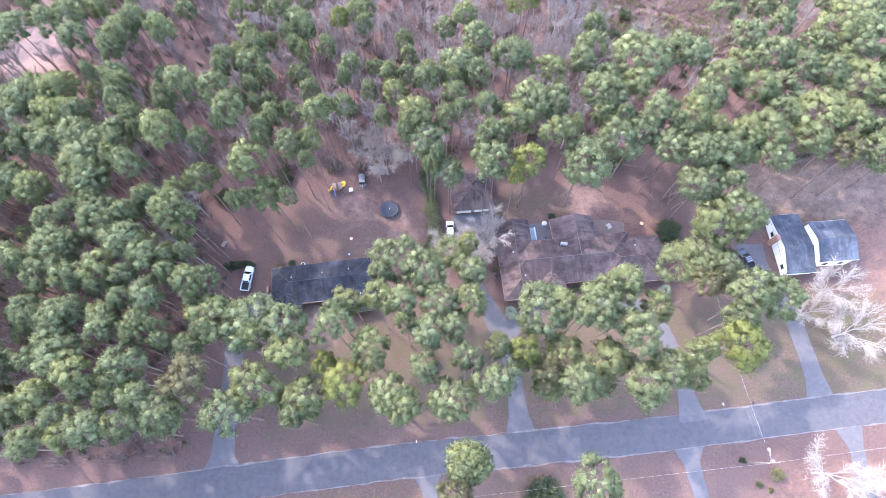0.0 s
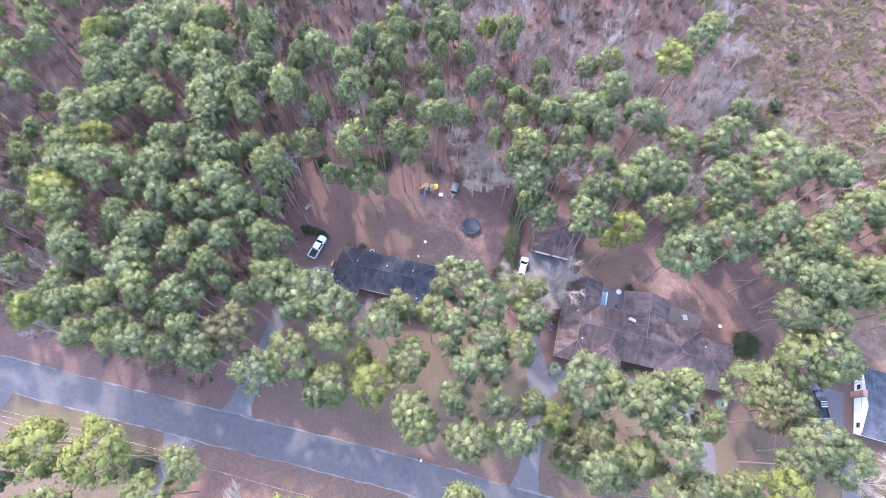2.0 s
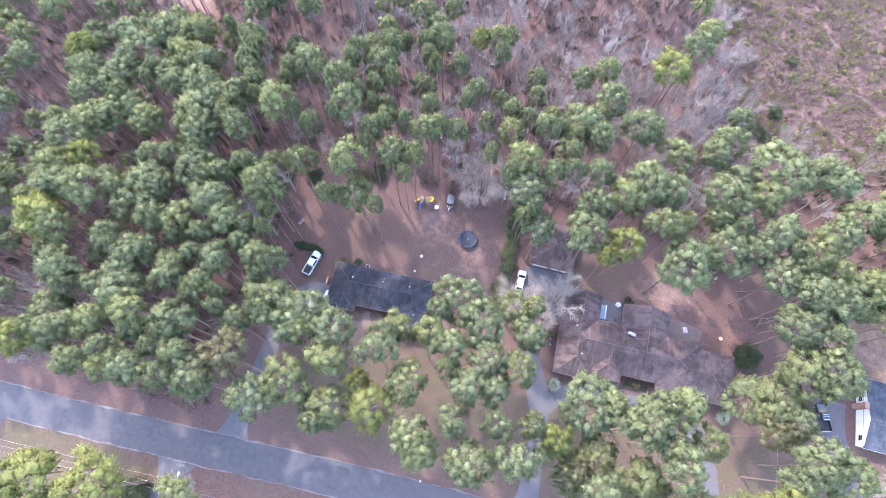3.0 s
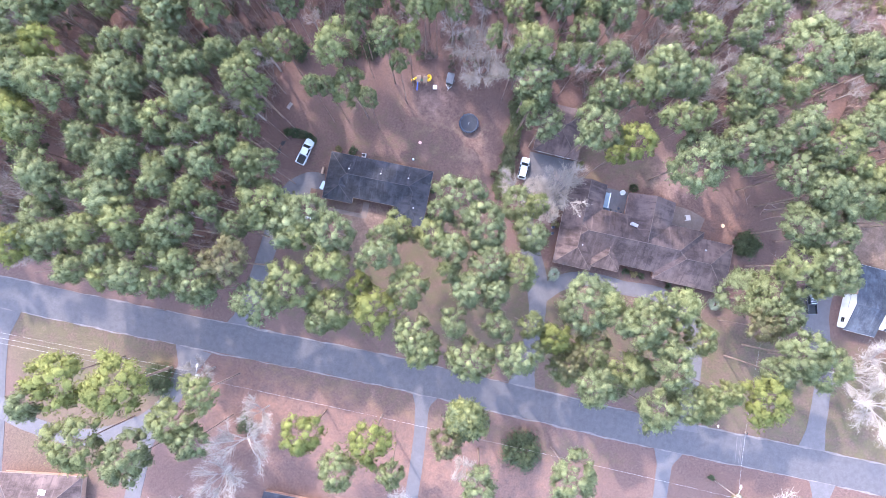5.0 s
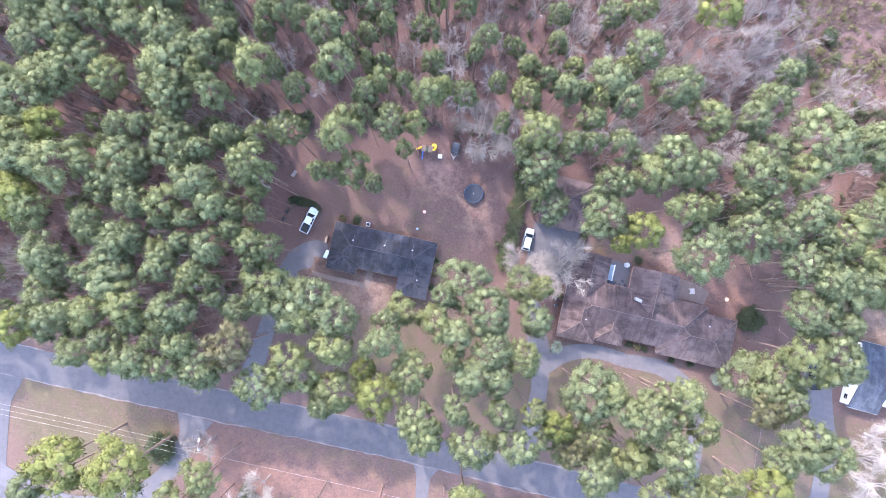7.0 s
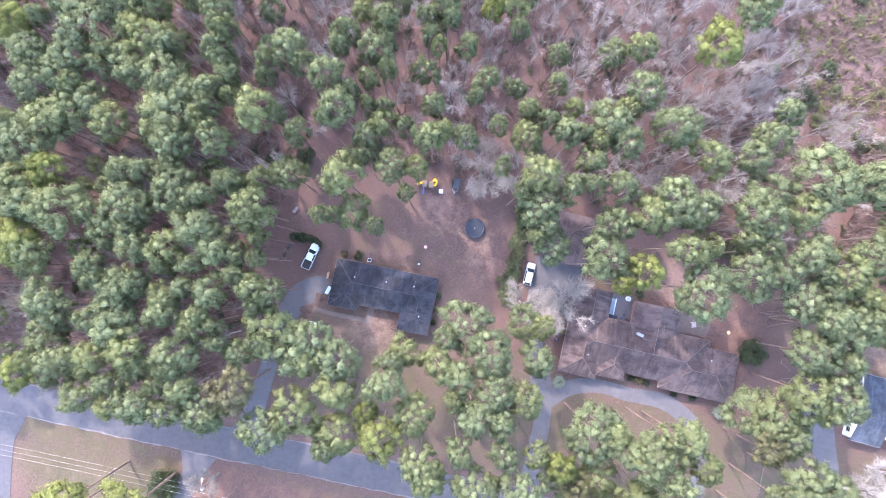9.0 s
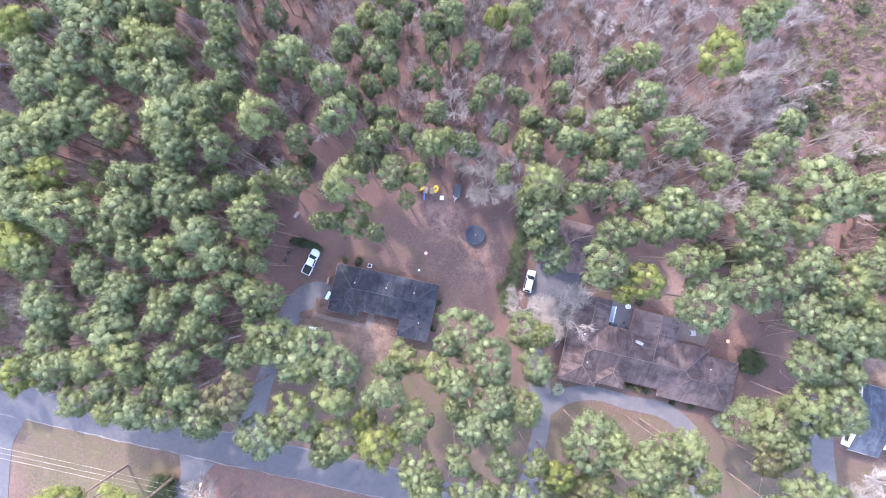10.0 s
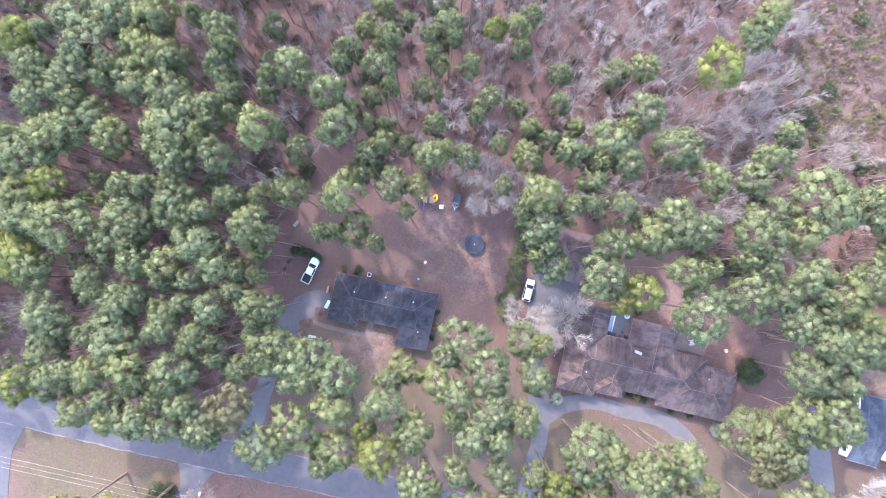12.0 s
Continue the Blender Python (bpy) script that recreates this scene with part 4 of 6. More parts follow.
BARE_B = [
    (-27, 83.5, 3.1), (-26.3, 96.9, 2.2), (-24.3, 102.1, 3.1), (-20.3, 92.5, 3.1), (-16.4, 87.3, 2.2), (-15.7, 65, 2.9),
    (-14.5, 70.9, 4), (-11.7, 95.3, 2.7), (-11.3, 85.9, 3.3), (-11.1, 101.6, 2.4), (-10.2, 106.7, 3.1), (-3.9, 101.1, 2.9),
    (-2.5, 92.1, 4), (-1.1, 104.8, 3.1), (2.3, 87.6, 2.4), (2.7, 98.8, 3.5), (5.3, 106.5, 2.9), (9.9, 98.3, 2.4),
    (13.9, 105.3, 2.9), (16, 97.7, 2.7), (16.4, 113.4, 3.5), (19.2, 109.6, 2.9), (19.7, 76.2, 3.5), (22.7, 99.2, 2.7),
    (28.1, 96.6, 3.3), (55.6, 77.4, 2.4),
]
FRONT_YARDS_LOW = [(16.3, 12.4, 2.6, 16), (25.3, 12.7, 2.6, 17), (44.3, 14.1, 2.4, 18), (29.9, 16.5, 2.4, 19), (13.5, 17.1, 2.4, 18)]
STANDS = {
    "pines of the western wood": WEST_WOOD_A + WEST_WOOD_B + WEST_WOOD_C + WEST_WOOD_D + WEST_WOOD_E,
    "pines in the front yards": FRONT_YARDS_A + FRONT_YARDS_B + FRONT_YARDS_C + FRONT_YARDS_LOW,
    "pines behind the houses": BACK_YARD_WEST_A + BACK_YARD_WEST_B + BACK_YARD_WEST_C + BACK_YARD_EAST_A + BACK_YARD_EAST_B,
    "pines of the eastern wood": EAST_WOOD_A + EAST_WOOD_B,
    "pines of the northern wood": NORTH_WOOD,
    "pines south of the road": SOUTH_SIDE,
}
for stand, spots in STANDS.items():
    for x, y, r, h in spots:
        r = max(1.8, r * (1.3 if x < -54 else 1.1 if stand == "pines behind the houses" and x < -8 else 1.34 if stand == "pines in the front yards" else 1.22))
        plant(*(("big_pine", x, y, r, 5.2) if r > 4.5 else ("pine", x, y, r, 3.9)), stand, high=h)
for x, y, r, h in YELLOW_GREEN:
    plant("bright_pine", x, y, r * 1.22, 3.9, "yellow-green pines", high=h)
for x, y, r, h in TAN_GREEN:
    plant("tan_pine", x, y, r * 1.22, 3.9, "tan-green pines", high=h)

# leafless trees of the woods that stand out
for x, y, r in BARE_A + BARE_B:
    plant("bare", x, y, max(2.6, r * 1.1), 4.7, "bare trees of the woods", 1.0)

# single bare trees in the open
for x, y, r in [(0.2, 44.6, 5.6), (7.6, 47.4, 6.2), (6.4, 44.6, 5.0), (-52, -8.2, 3.6), (-14, 67, 5), (-8, 70, 5.2), (-18, 71, 4.8)]:
    plant("broad", x, y, r * 1.1, 4.7, "bare trees by the houses", 0.85)


# broad pale leafless trees near the road
for x, y, r in [(82.5, 21.5, 8.4), (82.0, 31.0, 7.2), (75.0, 26.0, 5.0), (-40.3, -19.4, 7.4), (-42.7, -27.3, 6.4), (-7.3, -24.0, 6.0), (4.3, -12.2, 3.6), (70.0, -5.5, 7.6), (77.0, -9.0, 6.4), (-38.6, -12.9, 4.6), (-51.0, -35.8, 5.0), (31.5, 107.3, 5.2), (32.7, 98.5, 4.6), (33.0, 88.3, 4.8)]:
    plant("pale", x, y, r, 7.5, "pale bare trees near the road")


MASSED = {}


def mass(kind, x, y, r, nominal, stretch):
    """Note a tree of the far woods, which are joined below."""
    k = r / nominal
    m = pose(x, y, -0.08, 0, 0, rng_trees.uniform(0, 360)) @ Matrix.Diagonal((k, k, stretch * rng_trees.uniform(0.93, 1.07), 1))
    MASSED.setdefault(kind, []).append((rng_trees.randrange(len(KINDS[kind])), np.array(m), rng_trees.random()))
    PLANTED.append((x, y))


def fill(kind, x0, y0, x1, y1, gap, count, group, sizes, nominal, avoid=None, stretch=1.0, far=False):
    made = 0
    for _ in range(count * 12):
        if made == count:
            break
        x, y = rng_trees.uniform(x0, x1), rng_trees.uniform(y0, y1)
        if avoid and avoid(x, y) or any((x - a) ** 2 + (y - b) ** 2 < gap * gap for a, b in PLANTED):
            continue
        if far:
            mass(kind, x, y, rng_trees.uniform(*sizes), nominal, stretch)
        else:
            plant(kind, x, y, rng_trees.uniform(*sizes), nominal, group, stretch)
        made += 1


def heath(x, y):
    return y > heath_edge(x) + 1.2 * math.sin(x * 0.5)


def sandy(x, y):
    """The bare sandy clearing in the far western wood."""
    return -123 < x < -99 and 103 < y < 123


fill("far_pine", -112, 6, -57, 86, 4.0, 50, "", (2.0, 3.0), 3.9, None, 0.8, far=True)
fill("far_pine", -142, 82, -58, 142, 5.4, 60, "", (2.4, 3.4), 3.9, sandy, far=True)
fill("far_pine", -142, 3, -104, 82, 5.2, 60, "", (2.6, 3.7), 3.9, far=True)
fill("far_pine", -176, 50, -142, 116, 5.8, 40, "", (2.8, 3.8), 3.9, far=True)
fill("far_pine", -58, 108, 34, 150, 9, 20, "", (2.2, 3.0), 3.9, far=True)
fill("far_pine", 66, 56, 140, 100, 6.0, 44, "", (3.2, 4.6), 3.9, heath, far=True)
fill("pine", -46, 79, 8, 104, 4.4, 26, "pines of the northern wood", (2.2, 3.2), 3.9, None, 0.95)
fill("bare", -58, 70, 44, 112, 3.5, 150, "bare trees of the northern wood", (2.6, 4.6), 4.7, heath)
fill("bare", -58, 108, 44, 160, 3.8, 90, "", (3.0, 5.0), 4.7, heath, far=True)
fill("bare", -112, 6, -56, 84, 2.9, 80, "bare trees of the western wood", (2.8, 4.2), 4.7, None, 1.2)
fill("bare", -140, 6, -56, 142, 3.0, 66, "", (3.2, 4.8), 4.7, sandy, 1.25, far=True)
fill("bare", 40, 66, 140, 110, 3.8, 40, "", (2.6, 4.2), 4.7, heath, far=True)


def joined_wood(name, kind, label):
    """The far trees of a kind as one object, with a tone for each tree."""
    vs, fs, mats, ns, tones, base = [], [], [], [], [], 0
    kept = []
    for ob in KINDS[kind]:
        got = []
        for child in ob.children:
            me = child.data
            v = np.empty(len(me.vertices) * 3, np.float32)
            me.vertices.foreach_get("co", v)
            n = np.empty(len(me.loops) * 3, np.float32)
            me.corner_normals.foreach_get("vector", n)
            idx = np.empty(len(me.loops), np.int32)
            me.loops.foreach_get("vertex_index", idx)
            n = n.reshape(-1, 3)
            if len(me.loops) == 4 * len(me.polygons):
                q, nq = idx.reshape(-1, 4), n.reshape(-1, 4, 3)
                idx = np.concatenate([q[:, (0, 1, 2)], q[:, (0, 2, 3)]]).ravel()
                n = np.concatenate([nq[:, (0, 1, 2)], nq[:, (0, 2, 3)]]).reshape(-1, 3)
            got.append((v.reshape(-1, 3), idx.reshape(-1, 3), n, me.materials[0]))
        kept.append(got)
    slots = [g[3] for g in kept[0]]
    for i, m, tone in MASSED[kind]:
        inv = np.linalg.inv(m[:3, :3]).T
        for v, f, n, material in kept[i]:
            vs.append(v @ m[:3, :3].T + m[:3, 3]), fs.append(f + base)
            w = n @ inv.T
            ns.append(w / (np.linalg.norm(w, axis=1)[:, None] + 1e-9))
            mats.append(np.full(len(f), slots.index(material), np.int32))
            tones.append(np.full(len(v), tone, np.float32))
            base += len(v)
    me = mesh_of(name, np.concatenate(vs), np.concatenate(fs), slots[0])
    for material in slots[1:]:
        me.materials.append(material)
    me.polygons.foreach_set("material_index", np.concatenate(mats))
    me.polygons.foreach_set("use_smooth", [True] * len(me.polygons))
    me.attributes.new("tone", 'FLOAT', 'POINT').data.foreach_set("value", np.concatenate(tones))
    me.normals_split_custom_set(np.concatenate(ns))
    return tagged(new(name, me), label, "woods", kind="stuff")


joined_wood("far_pines", "far_pine", "grey-green pines of the far woods")
joined_wood("far_bare_trees", "bare", "leafless grey hardwoods of the far woods")


# ---- undergrowth ----
def brush_clump(rng, n, h, r, w):
    """A low fan of bare stems."""
    a = rng.uniform(0, 2 * np.pi, n)
    p = np.stack([np.cos(a) * r * 0.3, np.sin(a) * r * 0.3, np.zeros(n)], 1) * rng.uniform(0, 1, (n, 1))
    d = np.stack([np.cos(a) * r, np.sin(a) * r, np.full(n, h)], 1) * rng.uniform(0.4, 1.1, (n, 1)) + rng.normal(0, 0.3, (n, 3))
    side = np.cross(d, unit(rng, n))
    side /= np.linalg.norm(side, axis=1)[:, None]
    mid = p + d * 0.5
    q = mid + unit(rng, n) * r * 0.5 + (0, 0, h * 0.25)
    v = np.concatenate([np.stack([p + side * w, p - side * w, p + d], 1), np.stack([mid + side * w, mid - side * w, q], 1)]).reshape(-1, 3)
    return v, np.arange(len(v)).reshape(-1, 3)


def scattered(bases, rng, spots, lo, hi):
    """Copies of a few small clumps, turned and sized at random, joined into one."""
    out = []
    for x, y in spots:
        v, f = bases[rng.integers(len(bases))]
        a, k = rng.uniform(0, 2 * np.pi), rng.uniform(lo, hi)
        c, s = math.cos(a) * k, math.sin(a) * k
        out.append((np.stack([v[:, 0] * c - v[:, 1] * s + x, v[:, 0] * s + v[:, 1] * c + y, v[:, 2] * k - 0.05], 1), f))
    return joined(out)


def wooded(x, y):
    """Where the woods stand."""
    if heath(x, y) or sandy(x, y):
        return False
    return x < -56 and y > 4 or y > 69 + 0.03 * x or x > 58 and y > 64


def spots_in(rng, n, x0, y0, x1, y1, test):
    out = []
    while len(out) < n:
        x, y = rng.uniform(x0, x1), rng.uniform(y0, y1)
        if test(x, y):
            out.append((x, y))
    return out


rng_brush = np.random.default_rng(77)
bases = [brush_clump(rng_brush, 26, 2.6, 1.1, 0.03) for _ in range(6)]
tagged(new("brush", mesh_of("brush", *scattered(bases, rng_brush, spots_in(rng_brush, 5000, -170, 4, 120, 145, wooded), 0.7, 1.9), M_BRUSH)),
       "bare grey-brown brush on the floor of the woods", "brush", kind="stuff")


def shrub_arrays(rng, clumps, per, r, size, h):
    c = unit(rng, clumps) * r * rng.uniform(0.3, 0.9, (clumps, 1))
    c[:, 2] = np.abs(c[:, 2]) * h / r + 0.2
    rad = rng.uniform(0.35, 0.6, clumps) * r * 0.75
    return joined([tufts(rng, c, rad, per, size), cores(rng, c, rad)])


bases = [shrub_arrays(rng_brush, 5, 9, 1.0, 0.42, 0.9) for _ in range(5)]
tagged(new("undergrowth", mesh_of("undergrowth", *scattered(bases, rng_brush, spots_in(rng_brush, 1000, -150, 4, 120, 150, wooded), 0.7, 1.8), M_DARKLEAF)),
       "dark green evergreen undergrowth of the woods", "undergrowth", kind="stuff")
tagged(new("heath_shrubs", mesh_of("heath_shrubs", *scattered(bases, rng_brush, spots_in(rng_brush, 2500, 34, 95, 135, 172, heath), 0.3, 1.5), M_BUSH)),
       "yellow-green low shrubs of the open scrub", "scrub", kind="stuff")
bases = [brush_clump(rng_brush, 22, 0.9, 0.8, 0.035) for _ in range(4)]
tagged(new("scrub", mesh_of("scrub", *scattered(bases, rng_brush, spots_in(rng_brush, 4000, 34, 95, 140, 172, heath), 0.8, 2.0), M_SCRUB)),
       "dry red-brown scrub stems on open ground", "scrub", kind="stuff")


# ---- houses ----
def roof_faces(x0, y0, x1, y1, z, pitch, axis, ends=("hip", "hip"), thick=0.16, shift=0.0):
    """A roof over a rectangle, ridge along axis, each end hipped or gabled. Returns a bmesh with UVs that run along the courses, and its ridge lines."""
    bm = bmesh.new()
    flip = axis == "y"
    if flip:
        x0, y0, x1, y1 = y0, x0, y1, x1
    half = (y1 - y0) / 2
    yc, h = (y0 + y1) / 2 + shift, half * pitch
    xa = x0 + (half if ends[0] == "hip" else 0)
    xb = x1 - (half if ends[1] == "hip" else 0)
    if xb - xa < 0.05:
        xa = xb = (xa + xb) / 2
        xb += 0.05
    A, B, C, D = (x0, y0, z), (x1, y0, z), (x1, y1, z), (x0, y1, z)
    E, F = (xa, yc, z + h), (xb, yc, z + h)
    planes = [(A, B, F, E), (C, D, E, F)] + ([(B, C, F)] if ends[1] == "hip" else []) + ([(D, A, E)] if ends[0] == "hip" else [])
    lines = [(E, F)] + ([(A, E), (D, E)] if ends[0] == "hip" else []) + ([(B, F), (C, F)] if ends[1] == "hip" else [])
    turn = (lambda p: (p[1], p[0], p[2])) if flip else (lambda p: p)
    uv = bm.loops.layers.uv.new("courses")
    for P in planes:
        P = [turn(p) for p in P]
        if flip:
            P = P[::-1]
        vs = [bm.verts.new(p) for p in P]
        f = bm.faces.new(vs)
        o, e = Vector(P[0]), (Vector(P[1]) - Vector(P[0])).normalized()
        if flip:
            o, e = Vector(P[-1]), (Vector(P[-2]) - Vector(P[-1])).normalized()
        f.normal_update()
        s = f.normal.cross(e)
        for lp in f.loops:
            d = lp.vert.co - o
            lp[uv].uv = (d.dot(e), d.dot(s))
    # soffit below
    under = [bm.verts.new((*turn(p)[:2], z - thick)) for p in (A, B, C, D)]
    top = [bm.verts.new(turn(p)) for p in (A, B, C, D)]
    bm.faces.new(under)
    for k in range(4):
        if k in (0, 2) or ends[0 if k == 3 else 1] == "hip":
            bm.faces.new((under[k], under[(k + 1) % 4], top[(k + 1) % 4], top[k]))
    bmesh.ops.recalc_face_normals(bm, faces=bm.faces[:])
    return bm, [(turn(a), turn(b)) for a, b in lines]


def cap_strip(a, b, lift=0.012, r=0.07):
    a, b = Vector(a), Vector(b)
    bm = bmesh.new()
    n = max(2, int((b - a).length / 0.3))
    for k in range(n):
        p, q = a.lerp(b, k / n), a.lerp(b, (k + 1.12) / n if k < n - 1 else 1)
        p.z += lift * 0.6
        q.z += lift
        add_rod(bm, p, q, r, r * 0.92, 5)
    return bm


def window(parent, x, y, z, w, h, face):
    """A sash window on a wall; face is the way it looks: n, s, e or w."""
    r = {"s": 0, "e": 90, "n": 180, "w": 270}[face]
    ob = part("window", box(-w / 2, -0.06, 0, w / 2, 0.02, h), M_TRIM, parent)
    ob.matrix_basis = pose(x, y, z, 0, 0, r)
    for a, b in ((0.06, h / 2 - 0.03), (h / 2 + 0.03, h - 0.06)):
        part("pane", box(-w / 2 + 0.07, -0.075, a, w / 2 - 0.07, -0.062, b), M_GLASS, ob)
    part("sill", box(-w / 2 - 0.05, -0.13, -0.06, w / 2 + 0.05, 0.0, -0.002), M_TRIM, ob)
    return ob


def door(parent, x, y, w, h, face, material, name="door"):
    r = {"s": 0, "e": 90, "n": 180, "w": 270}[face]
    ob = part(name, box(-w / 2, -0.05, 0.1, w / 2, 0.02, h), material, parent)
    ob.matrix_basis = pose(x, y, 0, 0, 0, r)
    bm = bmesh.new()
    for k in range(4 if w > 1.5 else 2):
        z0 = 0.2 + k * (h - 0.3) / (4 if w > 1.5 else 2)
        add_box(bm, -w / 2 + 0.12, -0.07, z0, w / 2 - 0.12, -0.052, z0 + (h - 0.4) / (4 if w > 1.5 else 2))
    part("panel", bm, material, ob)
    return ob


def house(name, at, turn, label, blocks, roof_mat, wall_mat, cap_mat, eave=2.7, pitch=0.5, over=0.55, fascia=M_GUTTER):
    """Blocks: eave rectangle, ridge axis, ends, and the height added to its eave. Walls stand back under the eaves."""
    ob = thing(name, at, label, "house", turn=turn)
    for k, (x0, y0, x1, y1, axis, ends, up, *bare) in enumerate(blocks):
        shown = bare[0] if bare else {}
        rise, shift = shown.get("pitch", pitch), shown.get("shift", 0.0)
        z = eave + up
        lo = 0.0
        bm = bmesh.new()
        ox = [0.06 if axis == "x" and e == "gable" else over for e in ends]
        oy = [0.06 if axis == "y" and e == "gable" else over for e in ends]
        add_box(bm, x0 + ox[0], y0 + oy[0], lo - 0.2, x1 - ox[1], y1 - oy[1], z - 0.16 - 0.003 * k)
        # gable walls fill the ends up to the ridge
        for e, kind in enumerate(ends):
            if kind == "gable":
                if axis == "x":
                    xx, yc, hh = (x0 + 0.06 if e == 0 else x1 - 0.06), (y0 + y1) / 2 + shift, (y1 - y0) / 2
                    p0, p1 = rise * hh / (hh + shift), rise * hh / (hh - shift)
                    tri = [(xx, y0 + over, z - 0.158), (xx, y1 - over, z - 0.158), (xx, y1 - over, z - 0.05 + over * p1), (xx, yc, z - 0.05 + hh * rise), (xx, y0 + over, z - 0.05 + over * p0)]
                else:
                    yy, xc, hh = (y0 + 0.06 if e == 0 else y1 - 0.06), (x0 + x1) / 2, (x1 - x0) / 2
                    tri = [(x0 + over, yy, z - 0.158), (x1 - over, yy, z - 0.158), (x1 - over, yy, z - 0.05 + over * pitch), (xc, yy, z - 0.05 + hh * pitch), (x0 + over, yy, z - 0.05 + over * pitch)]
                inward = (0.12 if e == 0 else -0.12)
                off = (inward, 0, 0) if axis == "x" else (0, inward, 0)
                front = [bm.verts.new(p) for p in tri]
                back = [bm.verts.new(tuple(np.add(p, off))) for p in tri]
                bm.faces.new(front), bm.faces.new(back[::-1])
                for q in range(5):
                    bm.faces.new((front[q], front[(q + 1) % 5], back[(q + 1) % 5], back[q]))
        bmesh.ops.recalc_face_normals(bm, faces=bm.faces[:])
        part("wall", bm, wall_mat, ob)
        bm, lines = roof_faces(x0, y0, x1, y1, z, rise, axis, ends, shift=shift)
        roof = part("roof", bm, roof_mat, ob)
        for q, (a, b) in enumerate(lines):
            # a hip whose foot another roof covers is capped only above it
            a = tuple(Vector(a).lerp(Vector(b), shown.get(q, 0.0)))
            part("ridge_cap", cap_strip(a, b), cap_mat, roof)
        # a board under each eave, none across a gable
        t = 0.03
        boards = []
        if axis == "x" or ends[0] == "hip":
            boards.append((x0 - t, y0 - t, x1 + t, y0 - 0.003))
        if axis == "x" or ends[1] == "hip":
            boards.append((x0 - t, y1 + 0.003, x1 + t, y1 + t))
        if axis == "y" or ends[0] == "hip":
            boards.append((x0 - t, y0, x0 - 0.003, y1))
        if axis == "y" or ends[1] == "hip":
            boards.append((x1 + 0.003, y0, x1 + t, y1))
        for p in boards:
            part("fascia", box(p[0], p[1], z - 0.2, p[2], p[3], z - 0.01), fascia, ob)
    return ob


HIP = ("hip", "hip")
dark_house = house("house", (-29, 38.5), 4.2, "single-storey brick house under a dark charcoal hipped roof", [
    (-10.9, -3.6, 11.25, 5.25, "x", HIP, 0.0, {1: 0.73, 3: 0.75}), (-10.88, -4.9, -4.45, -0.4, "y", ("hip", "gable"), 0.004), (4.6, -7.1, 11.23, -0.3, "y", ("hip", "gable"), 0.006)], M_ROOF1, M_BRICK, M_CAP1)
brown_house = house("house", (29, 42), 3.0, "long brick ranch house under a weathered brown shingle roof", [
    (-18.1, -5.7, 12.3, 5.0, "x", HIP, 0.0, {1: 0.755, 2: 0.755}), (-18.08, -8.3, -10.0, 10.4, "y", ("hip", "gable"), 0.004), (-5.1, -0.15, 5.1, 9.8, "y", ("gable", "gable"), 0.006),
    (3.3, -7.1, 18.98, 3.5, "x", HIP, 0.008), (-10.3, -7.35, -4.1, -2.6, "y", ("hip", "gable"), 0.01)], M_ROOF2, M_BRICK, M_CAP)
blue_house = house("house", (82.6, 42.4), 1.0, "white-sided house with a slate-blue roof in two heights", [
    (-7.7, -6.7, -1.0, 7.8, "x", ("gable", "gable"), 0.0, {"pitch": 0.27, "shift": -1.5}), (-1.1, -5.1, 7.7, 4.6, "x", ("gable", "gable"), 2.3)], M_ROOF3, M_SIDING, M_CAP3, eave=2.4, over=0.5, pitch=0.33, fascia=M_TRIM)
garage = house("garage", (5.8, 60.5), 2.0, "detached double garage under a brown shingle roof", [(-4.9, -5.4, 4.9, 5.4, "y", HIP, 0.0)], M_ROOF2, M_BRICK, M_CAP, eave=2.6, pitch=0.42)
garage["category"] = "garage"
south_house = house("house", (-78.5, -44.0), 12.0, "grey-brown roofed house south of the road", [(-9, -6, 9, 6, "x", HIP, 0.0)], M_ROOF2, M_BRICK, M_CAP)
slate_garage = house("garage", (-27.2, -33.8), 4.0, "low garage under a dark slate-grey roof", [(-6.6, -5.0, 6.6, 5.0, "x", ("gable", "gable"), 0.0)], M_ROOF1, M_BRICK, M_CAP1, eave=2.5, pitch=0.3)
slate_garage["category"] = "garage"


def own_uv(material):
    """Lay the shingle pattern along the roof's own courses."""
    t = material.node_tree
    for n in t.nodes:
        if n.type == 'TEX_BRICK':
            u = t.nodes.new("ShaderNodeUVMap")
            u.uv_map = "courses"
            t.links.new(u.outputs[0], n.inputs["Vector"])


for m in (M_ROOF1, M_ROOF2, M_ROOF3):
    own_uv(m)

# openings of the dark house
for x in (-8.6, -6.2):
    window(dark_house, x, -4.35, 0.9, 1.2, 1.3, "s")
for x in (-0.8, 2.6):
    window(dark_house, x, -3.05, 0.8, 1.6, 1.4, "s")
door(dark_house, -2.6, -3.05, 0.95, 2.05, "s", M_WOOD)
window(dark_house, 7.9, -6.55, 0.9, 1.5, 1.3, "s")
for y in (-4.4, -0.6, 3.0):
    window(dark_house, 10.7, y, 0.9, 1.1, 1.3, "e")
for x in (-8.4, -3.0, 2.4, 8.0):
    window(dark_house, x, 4.7, 0.9, 1.3, 1.2, "n")
door(dark_house, -0.4, 4.7, 1.7, 2.05, "n", M_TRIM)
door(dark_house, -10.35, -0.8, 2.5, 2.1, "w", M_TRIM, "garage_door")
